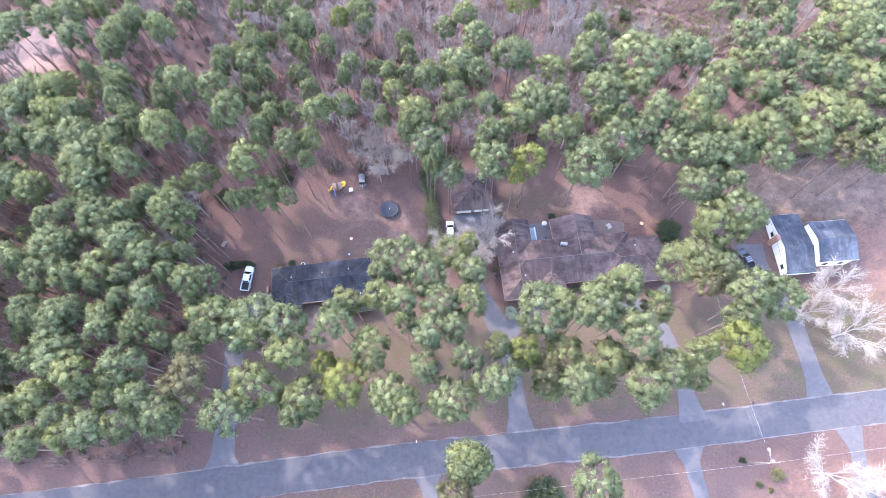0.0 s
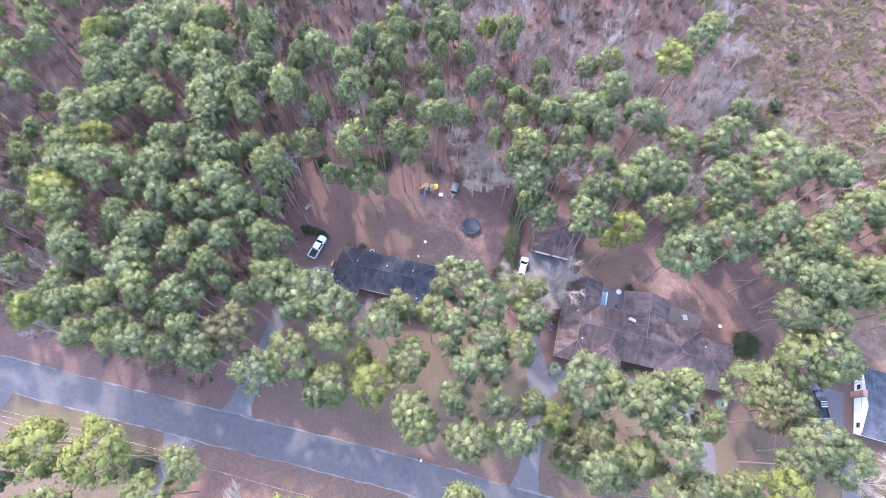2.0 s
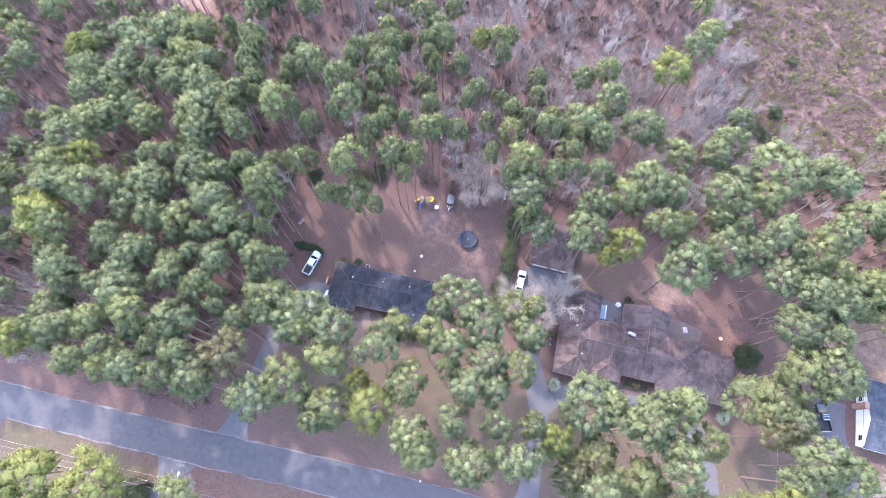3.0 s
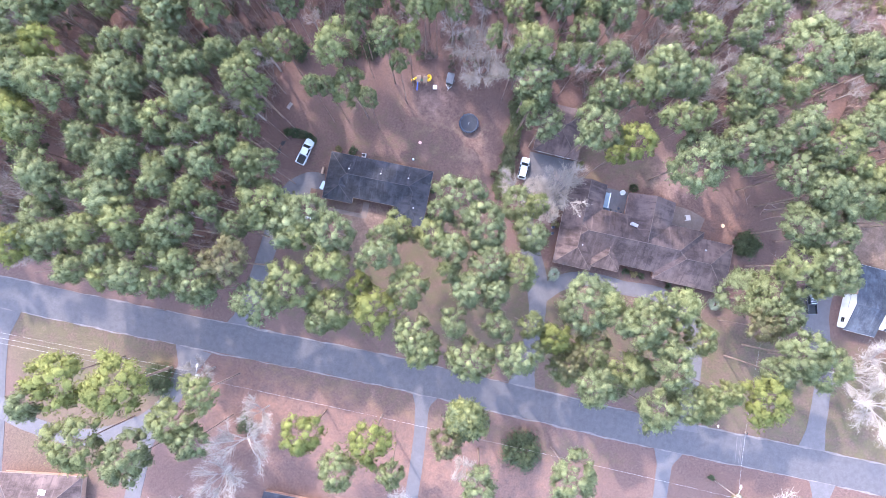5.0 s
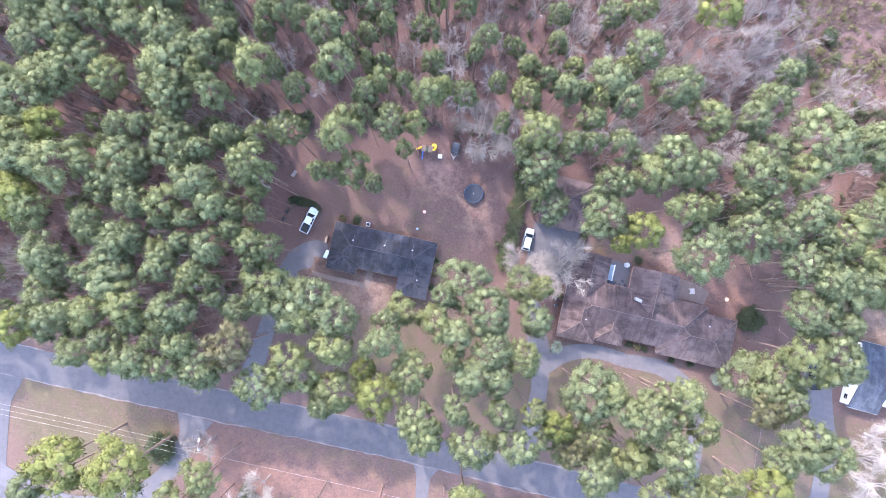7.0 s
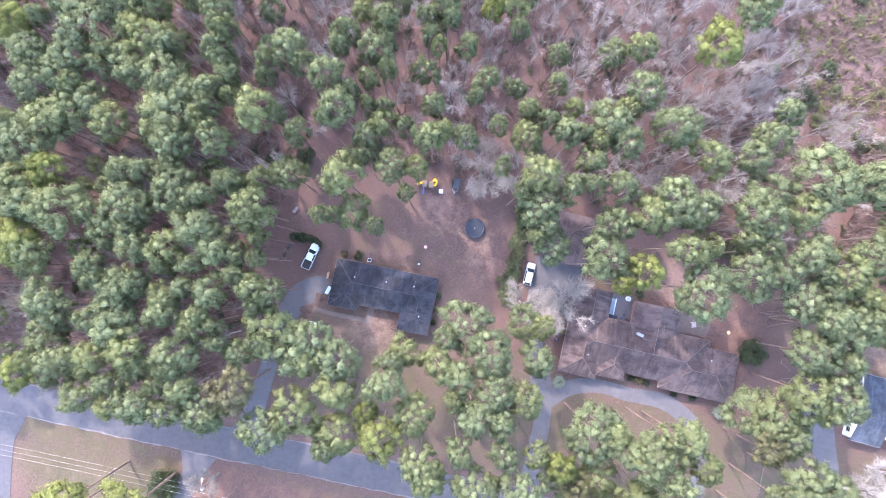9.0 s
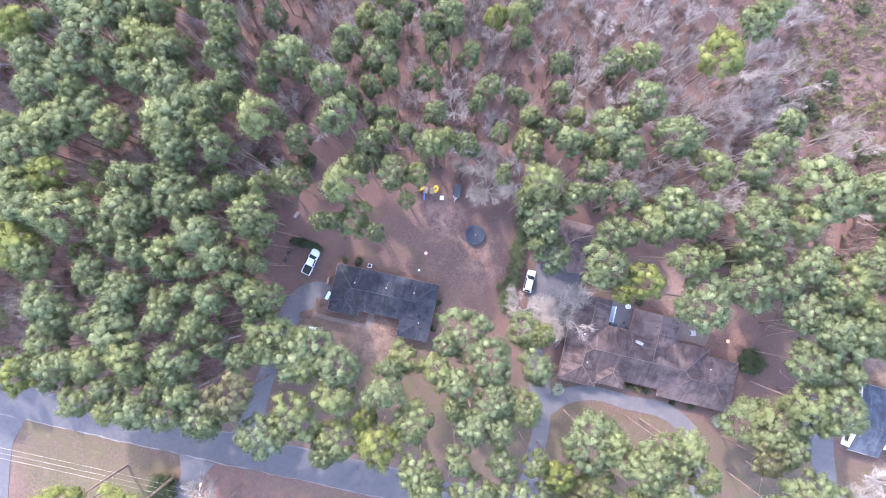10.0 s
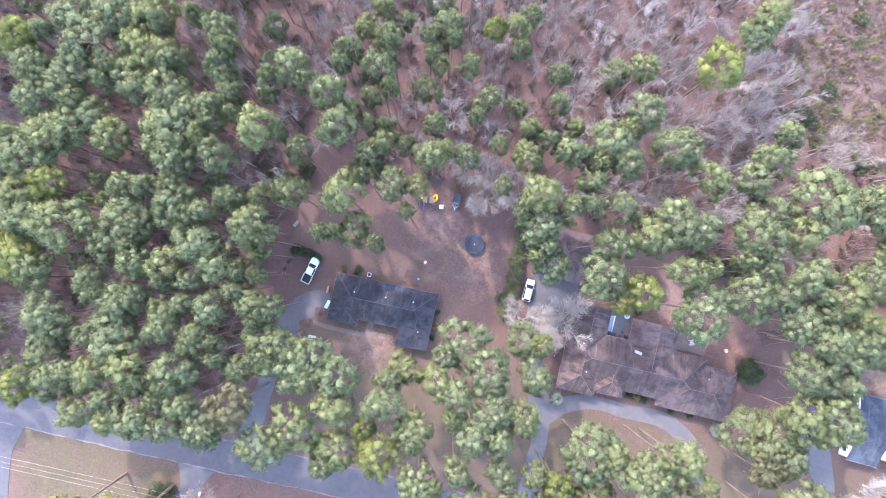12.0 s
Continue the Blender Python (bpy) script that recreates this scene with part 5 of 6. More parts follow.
# openings of the brown house
for x, y in ((-15.5, -7.75), (-12.8, -7.75), (-8.6, -6.8), (-6.4, -6.8), (6.0, -6.55), (9.5, -6.55), (13.0, -6.55), (16.6, -6.55)):
    window(brown_house, x, y, 0.8, 1.3, 1.4, "s")
door(brown_house, -1.4, -5.15, 1.6, 2.1, "s", M_WOOD)
window(brown_house, 1.6, -5.15, 0.8, 1.3, 1.4, "s")
for y in (-5.0, -1.5, 2.0, 6.0):
    window(brown_house, -17.53, y, 0.9, 1.2, 1.3, "w")
for y in (-4.6, -0.5):
    window(brown_house, 18.45, y, 0.9, 1.2, 1.3, "e")
for x in (8.0, 11.0, 15.6):
    window(brown_house, x, 4.45 if x < 12 else 2.95, 0.9, 1.2, 1.3, "n")
# openings of the blue-roofed house
for y in (-4.6, 3.4):
    window(blue_house, -7.64, y, 0.9, 1.2, 1.1, "w")
door(blue_house, -7.64, -1.4, 1.0, 2.05, "w", M_TRIM)
for x in (-6.0, -2.6, 2.0, 5.6):
    window(blue_house, x, -6.2 if x < 0 else -4.6, 0.9, 1.4, 1.4, "s")
# garage doors
for x in (-2.1, 2.1):
    door(garage, x, -4.85, 3.4, 2.15, "s", M_TRIM, "garage_door")


def quad_part(name, pts, thick, material, parent, label=""):
    """A thin pane over four corners, pushed out along its normal."""
    P = [Vector(p) for p in pts]
    n = (P[1] - P[0]).cross(P[2] - P[0]).normalized() * thick
    bm = bmesh.new()
    a, b = [bm.verts.new(p) for p in P], [bm.verts.new(p + n) for p in P]
    bm.faces.new(a[::-1]), bm.faces.new(b)
    for k in range(4):
        bm.faces.new((a[k], a[(k + 1) % 4], b[(k + 1) % 4], b[k]))
    bmesh.ops.recalc_face_normals(bm, faces=bm.faces[:])
    return part(name, bm, material, parent, label)


def roof_pipe(parent, x, y, z, r=0.06, h=0.45):
    bm = rod((x, y, z - 0.3), (x, y, z + h), r, r, 8)
    add_rod(bm, (x, y, z - 0.02), (x, y, z + 0.12), r * 3, r * 1.2, 8)
    return part("vent_pipe", bm, M_STEEL, parent)


def slope_z(y, yc, half, pitch=0.5, eave=2.7):
    return eave + (half - abs(y - yc)) * pitch


for x, y in ((-6.2, 2.0), (0.5, 2.3), (6.4, 2.5)):
    roof_pipe(dark_house, x, y, slope_z(y, 0.83, 4.43), 0.06, 0.35)
    lift = lambda v: slope_z(v, 0.83, 4.43) + 0.012
    quad_part("streak", [(x - 0.05, y + 0.15, lift(y + 0.15)), (x + 0.05, y + 0.15, lift(y + 0.15)), (x + 0.14, y + 1.3, lift(y + 1.3)), (x + 0.04, y + 1.35, lift(y + 1.35))], 0.004, M_DRIVE, dark_house, "pale zinc streak below a pipe")
roof_pipe(dark_house, 8.6, -3.4, 2.7 + (3.3 - 0.7) * 0.5)
for x, y in ((-14.8, 2.2), (-8.2, 1.2), (8.4, 1.6), (12.6, 1.0), (-13.0, -3.5)):
    roof_pipe(brown_house, x, y, slope_z(y, -0.7, 5.0) if x > -10 else 2.7 + (4.04 - abs(x + 14.04)) * 0.5, 0.06, 0.3)

# a pale flashed cricket and box on the brown roof
bm = box(-0.7, -0.28, -0.6, 0.7, 0.28, 0.4, 0.05)
add_box(bm, -0.74, -0.32, 0.4, 0.74, 0.32, 0.46, 0.02)
chimney = part("chimney", bm, paint("dull_grey_metal", (0.26, 0.25, 0.25), 0.6), brown_house, "low metal-clad chimney box")
chimney.matrix_basis = pose(-3.2, 3.0, 4.1, 0, 0, -12)
bm = bmesh.new()
add_box(bm, -0.4, -0.6, 0.0, 0.4, 0.6, 3.9, 0.02)
add_box(bm, -0.47, -0.67, 3.9, 0.47, 0.67, 4.02, 0.02)
chimney = part("chimney", bm, M_BRICK, blue_house, "stout brick chimney")
chimney.matrix_basis = pose(-8.1, 1.7, 0)

# ---- paving and patches ----
paved("pavement", [(-42.6, 30.9), (-38.5, 30.9), (-34.5, 31.2), (-30.2, 31.5)], 0.9, 0.05, M_TAN, "narrow concrete front walk", "pavement", 21, 0.01)
paved("pavement", [(-30.3, 31.2), (-30.5, 34.6)], 1.3, 0.056, M_TAN, "concrete front step", "pavement", 22, 0.01)
paved("pavement", [(34.6, 49.8), (37.6, 50.0), (41.4, 49.5)], [4.6, 4.0, 3.0], 0.05, M_TAN, "tan concrete back patio", "pavement", 23, 0.03)
paved("flower_bed", [(-45.4, 29.8), (-43.4, 30.6), (-42.7, 31.2)], [1.0, 2.2, 0.8], 0.07, M_MULCH, "bark-mulched flower bed by the driveway", "flower bed", 26, 0.05)
paved("flower_bed", [(-42.9, 33.4), (-40.2, 33.7)], 1.9, 0.07, M_MULCH, "bark-mulched bed by the house corner", "flower bed", 27, 0.05)
paved("flower_bed", [(-30.5, 44.5), (-25, 44.9), (-19.5, 45.3)], [0.4, 0.7, 0.6], 0.05, M_MULCH, "pine-straw bed behind the dark house", "flower bed", 28, 0.1)

# ---- courtyard pool ----
yard = thing("pool_deck", (29, 42), "pale courtyard deck with a small turquoise pool", "pool deck", turn=3.0)
part("deck", box(-9.9, 4.3, -0.1, -4.6, 10.3, 0.16, 0.02), M_DRIVE, yard)
part("pool_liner", box(-9.5, 5.2, 0.163, -8.4, 9.3, 0.185, 0.01), M_POOL, yard, "turquoise pool liner")
part("coping", box(-8.4, 5.1, 0.163, -8.15, 9.4, 0.24, 0.03), M_TRIM, yard)
spa = thing("hot_tub", (22.6, 51.6), "round white hot tub on the courtyard deck", "hot tub", turn=3)
bm = rod((0, 0, 0.1), (0, 0, 0.85), 0.5, 0.54, 20)
part("shell", bm, M_TRIM, spa)
part("cover", rod((0, 0, 0.86), (0, 0, 0.95), 0.43, 0.4, 20), M_STEEL, spa, "grey tub cover")


def patio_chair(x, y, turn):
    ob = thing("patio_chair", (x, y, 0.16), "dark metal patio chair on the courtyard deck", "chair", "courtyard chairs", turn=turn)
    part("seat", box(-0.25, -0.25, 0.4, 0.25, 0.25, 0.45, 0.02), M_PAD, ob)
    part("backrest", box(-0.25, 0.22, 0.45, 0.25, 0.27, 0.9, 0.02), M_PAD, ob)
    for a in (-0.22, 0.22):
        for b in (-0.22, 0.22):
            part("leg", box(a - 0.02, b - 0.02, 0, a + 0.02, b + 0.02, 0.4), M_RUBBER, ob)


for x, y, a in ((22.6, 48.0, 30), (23.3, 47.2, 120), (22.2, 47.2, 250)):
    patio_chair(x, y, a)
bench = thing("grill_cabinet", (20.2, 47.0, 0.16), "black covered grill against the courtyard wall", "grill", turn=3)
part("body", box(-0.9, -0.35, 0, 0.9, 0.35, 0.95, 0.05), M_RUBBER, bench)
part("lid", box(-0.5, -0.3, 0.95, 0.5, 0.3, 1.2, 0.1), M_PAD, bench)


# ---- vehicles ----
def wheel(parent, x, y, r=0.38, w=0.26):
    s = 1 if x > 0 else -1
    tyre = part("wheel", rod((x - s * w, y, r), (x, y, r), r, r * 0.96, 18), M_RUBBER, parent)
    part("rim", rod((x - s * 0.05, y, r), (x + s * 0.012, y, r), r * 0.62, r * 0.55, 12), M_STEEL, tyre)


def lofted(stations, close=True):
    """A body from cross-sections along y: (y, half width at sill, half width at top, z low, z high)."""
    bm = bmesh.new()
    rings = []
    for y, wl, wt, z0, z1 in stations:
        m = z0 + (z1 - z0) * 0.55
        ring = [(-wl * 0.94, z0), (-wl, m), (-wt, z1 - 0.05), (-wt + 0.09, z1), (wt - 0.09, z1), (wt, z1 - 0.05), (wl, m), (wl * 0.94, z0)]
        rings.append([bm.verts.new((x, y, z)) for x, z in ring])
    for a, b in zip(rings, rings[1:]):
        for k in range(8):
            bm.faces.new((a[k], a[(k + 1) % 8], b[(k + 1) % 8], b[k]))
    bm.faces.new(rings[0]), bm.faces.new(rings[-1][::-1])
    bmesh.ops.recalc_face_normals(bm, faces=bm.faces[:])
    return bm


def pickup(at, turn, body, label, rack=False):
    """A crew-cab pickup, its nose towards +y."""
    ob = thing("pickup_truck", at, label, "pickup truck", turn=turn)
    part("body", lofted([(-2.9, 0.9, 0.88, 0.45, 0.62), (-2.88, 0.97, 0.95, 0.42, 0.68), (-1.0, 1.0, 0.96, 0.4, 0.68), (-0.94, 1.0, 0.96, 0.4, 1.05), (1.2, 1.0, 0.95, 0.4, 1.12), (2.5, 0.98, 0.9, 0.42, 1.06), (2.88, 0.9, 0.8, 0.48, 0.95), (2.95, 0.8, 0.72, 0.55, 0.85)]), body, ob)
    for x in (-0.99, 0.88):
        part("bed_side", box(x, -2.88, 0.6, x + 0.11, -0.95, 1.22, 0.02), body, ob)
    part("tailgate", box(-0.9, -2.93, 0.6, 0.9, -2.84, 1.2, 0.02), body, ob)
    part("bed_floor", box(-0.87, -2.83, 0.7, 0.87, -0.97, 0.74), M_RUBBER, ob, "black bed liner")
    part("cab", lofted([(-0.95, 0.94, 0.72, 0.95, 1.5), (-0.85, 0.96, 0.7, 0.95, 1.82), (0.55, 0.96, 0.7, 1.0, 1.85), (0.72, 0.96, 0.71, 1.0, 1.8), (1.45, 0.93, 0.82, 1.0, 1.16)]), body, ob)
    quad_part("windshield", [(-0.66, 0.72, 1.81), (0.66, 0.72, 1.81), (0.8, 1.43, 1.18), (-0.8, 1.43, 1.18)][::-1], -0.03, M_GLASS, ob)
    quad_part("rear_window", [(-0.62, -0.93, 1.75), (0.62, -0.93, 1.75), (0.72, -0.965, 1.3), (-0.72, -0.965, 1.3)], -0.03, M_GLASS, ob)
    for s in (-1, 1):
        for y0, y1 in ((-0.75, -0.1), (0.0, 0.72)):
            quad_part("side_window", [(s * 0.97, y0, 1.42), (s * 0.97, y1 + 0.12, 1.42), (s * 0.73, y1 - 0.05, 1.76), (s * 0.73, y0 + 0.03, 1.76)], 0.03 * s, M_GLASS, ob)
        part("mirror", box(s * 1.0 - 0.02, 0.85, 1.2, s * 1.18, 1.0, 1.42, 0.03), M_RUBBER, ob)
        part("headlight", box(s * 0.74 - 0.12, 2.86, 0.72, s * 0.74 + 0.12, 2.93, 0.9, 0.02), M_LAMPGLASS, ob)
        part("tail_light", box(s * 0.94 - 0.05, -2.95, 0.8, s * 0.94 + 0.05, -2.9, 1.15, 0.01), M_RED, ob)
        wheel(ob, s * 0.99, 1.9), wheel(ob, s * 0.99, -1.85)
    part("bumper", box(-0.95, -3.02, 0.45, 0.95, -2.9, 0.62, 0.03), M_CHROME, ob)
    part("grille", box(-0.55, 2.93, 0.6, 0.55, 2.975, 0.86, 0.02), M_CHROME, ob)
    if rack:
        bm = bmesh.new()
        for y in (-0.6, -0.1, 0.4):
            add_box(bm, -0.6, y - 0.03, 1.84, 0.6, y + 0.03, 1.9)
        part("roof_rack", bm, M_STEEL, ob)
    return ob


def wagon(at, turn, body, label):
    """A sport-utility car, its nose towards +y."""
    ob = thing("car", at, label, "car", turn=turn)
    part("body", lofted([(-2.42, 0.84, 0.78, 0.45, 0.9), (-2.3, 0.92, 0.88, 0.38, 1.05), (-0.5, 0.95, 0.9, 0.34, 1.05), (1.0, 0.95, 0.88, 0.34, 1.0), (2.1, 0.9, 0.8, 0.38, 0.88), (2.4, 0.78, 0.66, 0.48, 0.76)]), body, ob)
    part("cabin", lofted([(-2.3, 0.84, 0.62, 0.95, 1.15), (-1.95, 0.88, 0.66, 0.98, 1.62), (-0.4, 0.9, 0.68, 0.98, 1.72), (0.35, 0.89, 0.67, 0.98, 1.66), (1.2, 0.84, 0.76, 0.95, 1.04)]), body, ob)
    quad_part("windshield", [(-0.64, 0.4, 1.65), (0.64, 0.4, 1.65), (0.8, 1.2, 1.06), (-0.8, 1.2, 1.06)][::-1], -0.03, M_GLASS, ob)
    quad_part("rear_window", [(-0.6, -1.97, 1.6), (0.6, -1.97, 1.6), (0.62, -2.3, 1.17), (-0.62, -2.3, 1.17)], -0.03, M_GLASS, ob)
    for s in (-1, 1):
        for y0, y1 in ((-1.9, -1.1), (-1.0, -0.25), (-0.15, 0.5)):
            quad_part("side_window", [(s * 0.915, y0, 1.34), (s * 0.915, y1 + 0.1, 1.34), (s * 0.7, y1 - 0.06, 1.6), (s * 0.7, y0 + 0.06, 1.6)], 0.03 * s, M_GLASS, ob)
        part("mirror", box(s * 0.93 - 0.02, 0.7, 1.05, s * 1.08, 0.82, 1.2, 0.03), body, ob)
        part("headlight", box(s * 0.66 - 0.12, 2.26, 0.66, s * 0.66 + 0.12, 2.36, 0.8, 0.02), M_LAMPGLASS, ob)
        part("tail_light", box(s * 0.78 - 0.07, -2.46, 0.8, s * 0.78 + 0.07, -2.4, 1.05, 0.01), M_RED, ob)
        part("roof_rail", rod((s * 0.6, -1.7, 1.73), (s * 0.6, 0.1, 1.76), 0.025), M_STEEL, ob)
        wheel(ob, s * 0.93, 1.45, 0.35, 0.22), wheel(ob, s * 0.93, -1.45, 0.35, 0.22)
    return ob


pickup((-46.2, 41.6, 0.0), -9, M_WHITE, "white crew-cab pickup with an open dark bed on bare ground")
wagon((0.4, 50.9, 0.04), 1.0, M_WHITE, "white sport-utility car before the garage")
pickup((67.8, 39.9, 0.048), 17.0, M_BLACK, "black crew-cab pickup with a roof rack", True)

# ---- back yard things ----
tramp = thing("trampoline", (-13.7, 57.2), "round trampoline with a black mat and navy pad", "trampoline")
bm = bmesh.new()
bmesh.ops.create_circle(bm, cap_ends=True, segments=40, radius=1.78)
bmesh.ops.translate(bm, vec=(0, 0, 0.86), verts=bm.verts[:])
ext = bmesh.ops.extrude_face_region(bm, geom=bm.faces[:])
bmesh.ops.translate(bm, vec=(0, 0, 0.012), verts=[v for v in ext["geom"] if isinstance(v, bmesh.types.BMVert)])
part("mat", bm, M_MAT, tramp)
v, f = tube_arrays([(1.97 * math.cos(a), 1.97 * math.sin(a), 0.9) for a in np.linspace(0, 2 * np.pi, 41)], [0.2] * 41, 6)
v[:, 2] = 0.9 + (v[:, 2] - 0.9) * 0.18
piece("pad", mesh_of("pad", v, f, M_PAD), tramp, "navy spring cover")
v, f = tube_arrays([(2.15 * math.cos(a), 2.15 * math.sin(a), 0.87) for a in np.linspace(0, 2 * np.pi, 41)], [0.03] * 41, 6)
piece("ring", mesh_of("ring", v, f, M_STEEL), tramp)
v, f = tube_arrays([(1.62 * math.cos(a), 1.62 * math.sin(a), 0.885) for a in np.linspace(0, 2 * np.pi, 41)], [0.022] * 41, 4)
piece("seam", mesh_of("seam", v, f, M_RUBBER), tramp)
for k in range(6):
    a = k * math.pi / 3 + 0.3
    c, s = math.cos(a), math.sin(a)
    part("leg", rod((2.15 * c, 2.15 * s, 0.0), (2.15 * c, 2.15 * s, 0.88), 0.03), M_STEEL, tramp)
    part("net_pole", rod((2.2 * c, 2.2 * s, 0.3), (2.25 * c, 2.25 * s, 2.5), 0.035), M_RUBBER, tramp)
bm = box(-0.03, -0.2, 0.88, 0.03, 0.2, 0.886)
part("mark", bm, M_TRIM, tramp)

play = thing("play_set", (-26.1, 63.6), "wooden climbing set with yellow slides and two decks", "play set", turn=8)
play.scale = (0.56, 0.8, 0.8)
for x in (-1.3, 1.3):
    for a in (-0.7, 0.7):
        for b in (-0.7, 0.7):
            part("post", box(x + a - 0.06, b - 0.06, 0, x + a + 0.06, b + 0.06, 2.5), M_WOOD, play)
    deck = part("deck", box(x - 0.75, -0.75, 1.3, x + 0.75, 0.75, 1.38), M_WOOD, play)
    for k in range(6):
        part("board", box(x - 0.75 + k * 0.25, -0.78, 1.383, x - 0.53 + k * 0.25, 0.78, 1.41), M_WOOD, deck)
    top = part("canopy", box(x - 0.8, -0.8, 2.45, x + 0.8, 0.8, 2.5), M_WOOD, play)
    for k in range(7):
        part("slat", box(x - 0.8, -0.8 + k * 0.24, 2.503, x + 0.8, -0.64 + k * 0.24, 2.54), M_WOOD, top)
part("bridge", box(-0.6, -0.35, 1.25, 0.6, 0.35, 1.33), M_GREEN, play, "dark green bridge")
v, f = tube_arrays([(-2.0 - 2.2 * t, 0.35 * math.cos(t * 2), 1.35 - 1.15 * t + 0.12 * math.sin(t * 9)) for t in np.linspace(0, 1, 12)], [0.33] * 12, 8)
v[:, 2] = np.where(v[:, 2] > 0, v[:, 2], 0.02)
piece("slide", mesh_of("slide", v, f, M_YELLOW), play, "yellow wavy slide")
v, f = tube_arrays([(2.5 + 0.75 * math.cos(a), 0.8 + 0.75 * math.sin(a), 1.75 - 1.4 * (a + 2) / 5.5) for a in np.linspace(-2, 3.5, 18)], [0.4] * 18, 8)
piece("tube_slide", mesh_of("tube_slide", v, f, M_YELLOW), play, "yellow spiral tube slide")
part("ladder", box(-1.8, -2.6, 0.0, -1.3, -2.5, 0.1), M_BLUE, play)
for x in (-1.75, -1.35):
    part("rail", rod((x, -2.6, 0.05), (x, -0.7, 1.4), 0.07), M_BLUE, play, "blue ramp rail")
part("ramp", rod((-1.55, -2.6, 0.05), (-1.55, -0.7, 1.38), 0.14, 0.14, 6), M_BLUE, play, "blue plastic ramp")

box_seat = thing("storage_box", (-23.0, 63.0), "small grey wooden storage box in the yard", "box", turn=12)
part("body", box(-0.42, -0.42, 0, 0.42, 0.42, 0.5, 0.02), M_WOOD, box_seat)
part("lid", box(-0.46, -0.46, 0.5, 0.46, 0.46, 0.56, 0.02), M_STEEL, box_seat)

trailer = thing("cargo_trailer", (-20.2, 65.4), "black box trailer with a pale front frame", "trailer", turn=3)
part("box", box(-0.75, -1.1, 0.45, 0.75, 1.2, 1.6, 0.05), M_RUBBER, trailer)
part("roof", box(-0.8, -1.15, 1.6, 0.8, 1.25, 1.66, 0.02), M_BLACK, trailer)
for s in (-1, 1):
    wheel(trailer, s * 0.96, 0.1, 0.33, 0.2)
    part("frame_bar", rod((s * 0.7, -1.1, 0.5), (0, -2.0, 0.5), 0.06), M_TRIM, trailer)
part("tongue", rod((0, -1.1, 0.5), (0, -2.4, 0.48), 0.06), M_TRIM, trailer)
part("jack", rod((0, -2.1, 0.0), (0, -2.1, 0.8), 0.05), M_STEEL, trailer)

lid = thing("round_lid", (-22.9, 50.4), "faded pink round plastic lid lying in the grass", "lid")
part("disc", rod((0, 0, 0), (0, 0, 0.09), 0.36, 0.33, 18), paint("pink_plastic", (0.7, 0.36, 0.3), 0.5), lid)
ball = thing("ball", (-23.3, 46.4), "pale blue ball on the back lawn", "ball")
bm = bmesh.new()
bmesh.ops.create_icosphere(bm, subdivisions=3, radius=0.26)
bmesh.ops.translate(bm, vec=(0, 0, 0.25), verts=bm.verts[:])
part("shell", bm, paint("pale_blue_vinyl", (0.5, 0.58, 0.68), 0.4), ball)
part("valve", rod((0, 0, 0.5), (0, 0, 0.52), 0.03), M_TRIM, ball)

rng_small = random.Random(9)


def log(x, y, length, r, turn, label="fallen brown tree limb on bare soil", group="fallen limbs", branches=3, bark=None):
    ob = thing("log", (x, y), label, "log", group, turn=turn)
    n = 7
    p = [(length * (k / (n - 1) - 0.5), rng_small.uniform(-0.08, 0.08) * length * 0.2, r * 0.85) for k in range(n)]
    v, f = tube_arrays(p, np.linspace(r, r * 0.55, n), 7)
    piece("stem", mesh_of("stem", v, f, bark or M_GREYBARK), ob)
    for k in range(branches):
        t = rng_small.uniform(-0.3, 0.45) * length
        s = rng_small.choice((-1, 1))
        part("branch", rod((t, 0, r), (t + 0.8, s * rng_small.uniform(0.5, 1.3), r + 0.3), r * 0.4, r * 0.15, 5), M_GREYBARK, ob)
    return ob


for x, y, l, a in ((56.8, 58.9, 9.0, 22), (57.3, 55.9, 8.6, 26), (51, 63.6, 9.5, 22), (46.5, 66, 6, -15), (53.7, 57.0, 4, 70), (49, 58, 3.5, 120), (61, 44.5, 5, 200), (59, 47, 4, 160)):
    log(x, y, l, 0.11, a, branches=1, bark=M_BARK)
for x, y, l, a in ((-27.9, 53.9, 0.6, 20), (-27.3, 53.3, 0.5, 100), (-28.5, 54.3, 0.55, 160), (-27.5, 52.5, 0.5, 60), (-10.0, 51.5, 0.6, 30)):
    log(x, y, l, 0.15, a, "dark charred log end in the yard", "charred logs", 0, M_MULCH)


def stump(x, y, r):
    ob = thing("tree_stump", (x, y), "freshly cut tree stump with an orange top", "stump", "cut stumps")
    part("bark", rod((0, 0, -0.05), (0, 0, 0.38), r * 1.15, r, 14), M_BARK, ob)
    part("cut_face", rod((0, 0, 0.382), (0, 0, 0.4), r * 0.95, r * 0.93, 14), M_CUT, ob)


for x, y, r in ((45.6, 50.5, 0.45),):
    stump(x, y, r)


def tyre_pile(x, y):
    ob = thing("wheelbarrow", (x, y), "dark wheelbarrow lying at the wood's edge", "wheelbarrow", turn=rng_small.uniform(0, 360))
    part("tray", box(-0.35, -0.5, 0.35, 0.35, 0.4, 0.6, 0.06), M_RUBBER, ob)
    part("wheel", rod((-0.06, 0.6, 0.2), (0.06, 0.6, 0.2), 0.2, 0.2, 12), M_RUBBER, ob)
    for s in (-1, 1):
        part("handle", rod((s * 0.25, 0.5, 0.25), (s * 0.3, -1.1, 0.55), 0.03), M_WOOD, ob)
        part("leg", rod((s * 0.25, -0.4, 0.0), (s * 0.25, -0.35, 0.4), 0.03), M_STEEL, ob)


tyre_pile(-51.8, 40.3), tyre_pile(-51.5, 42.1)


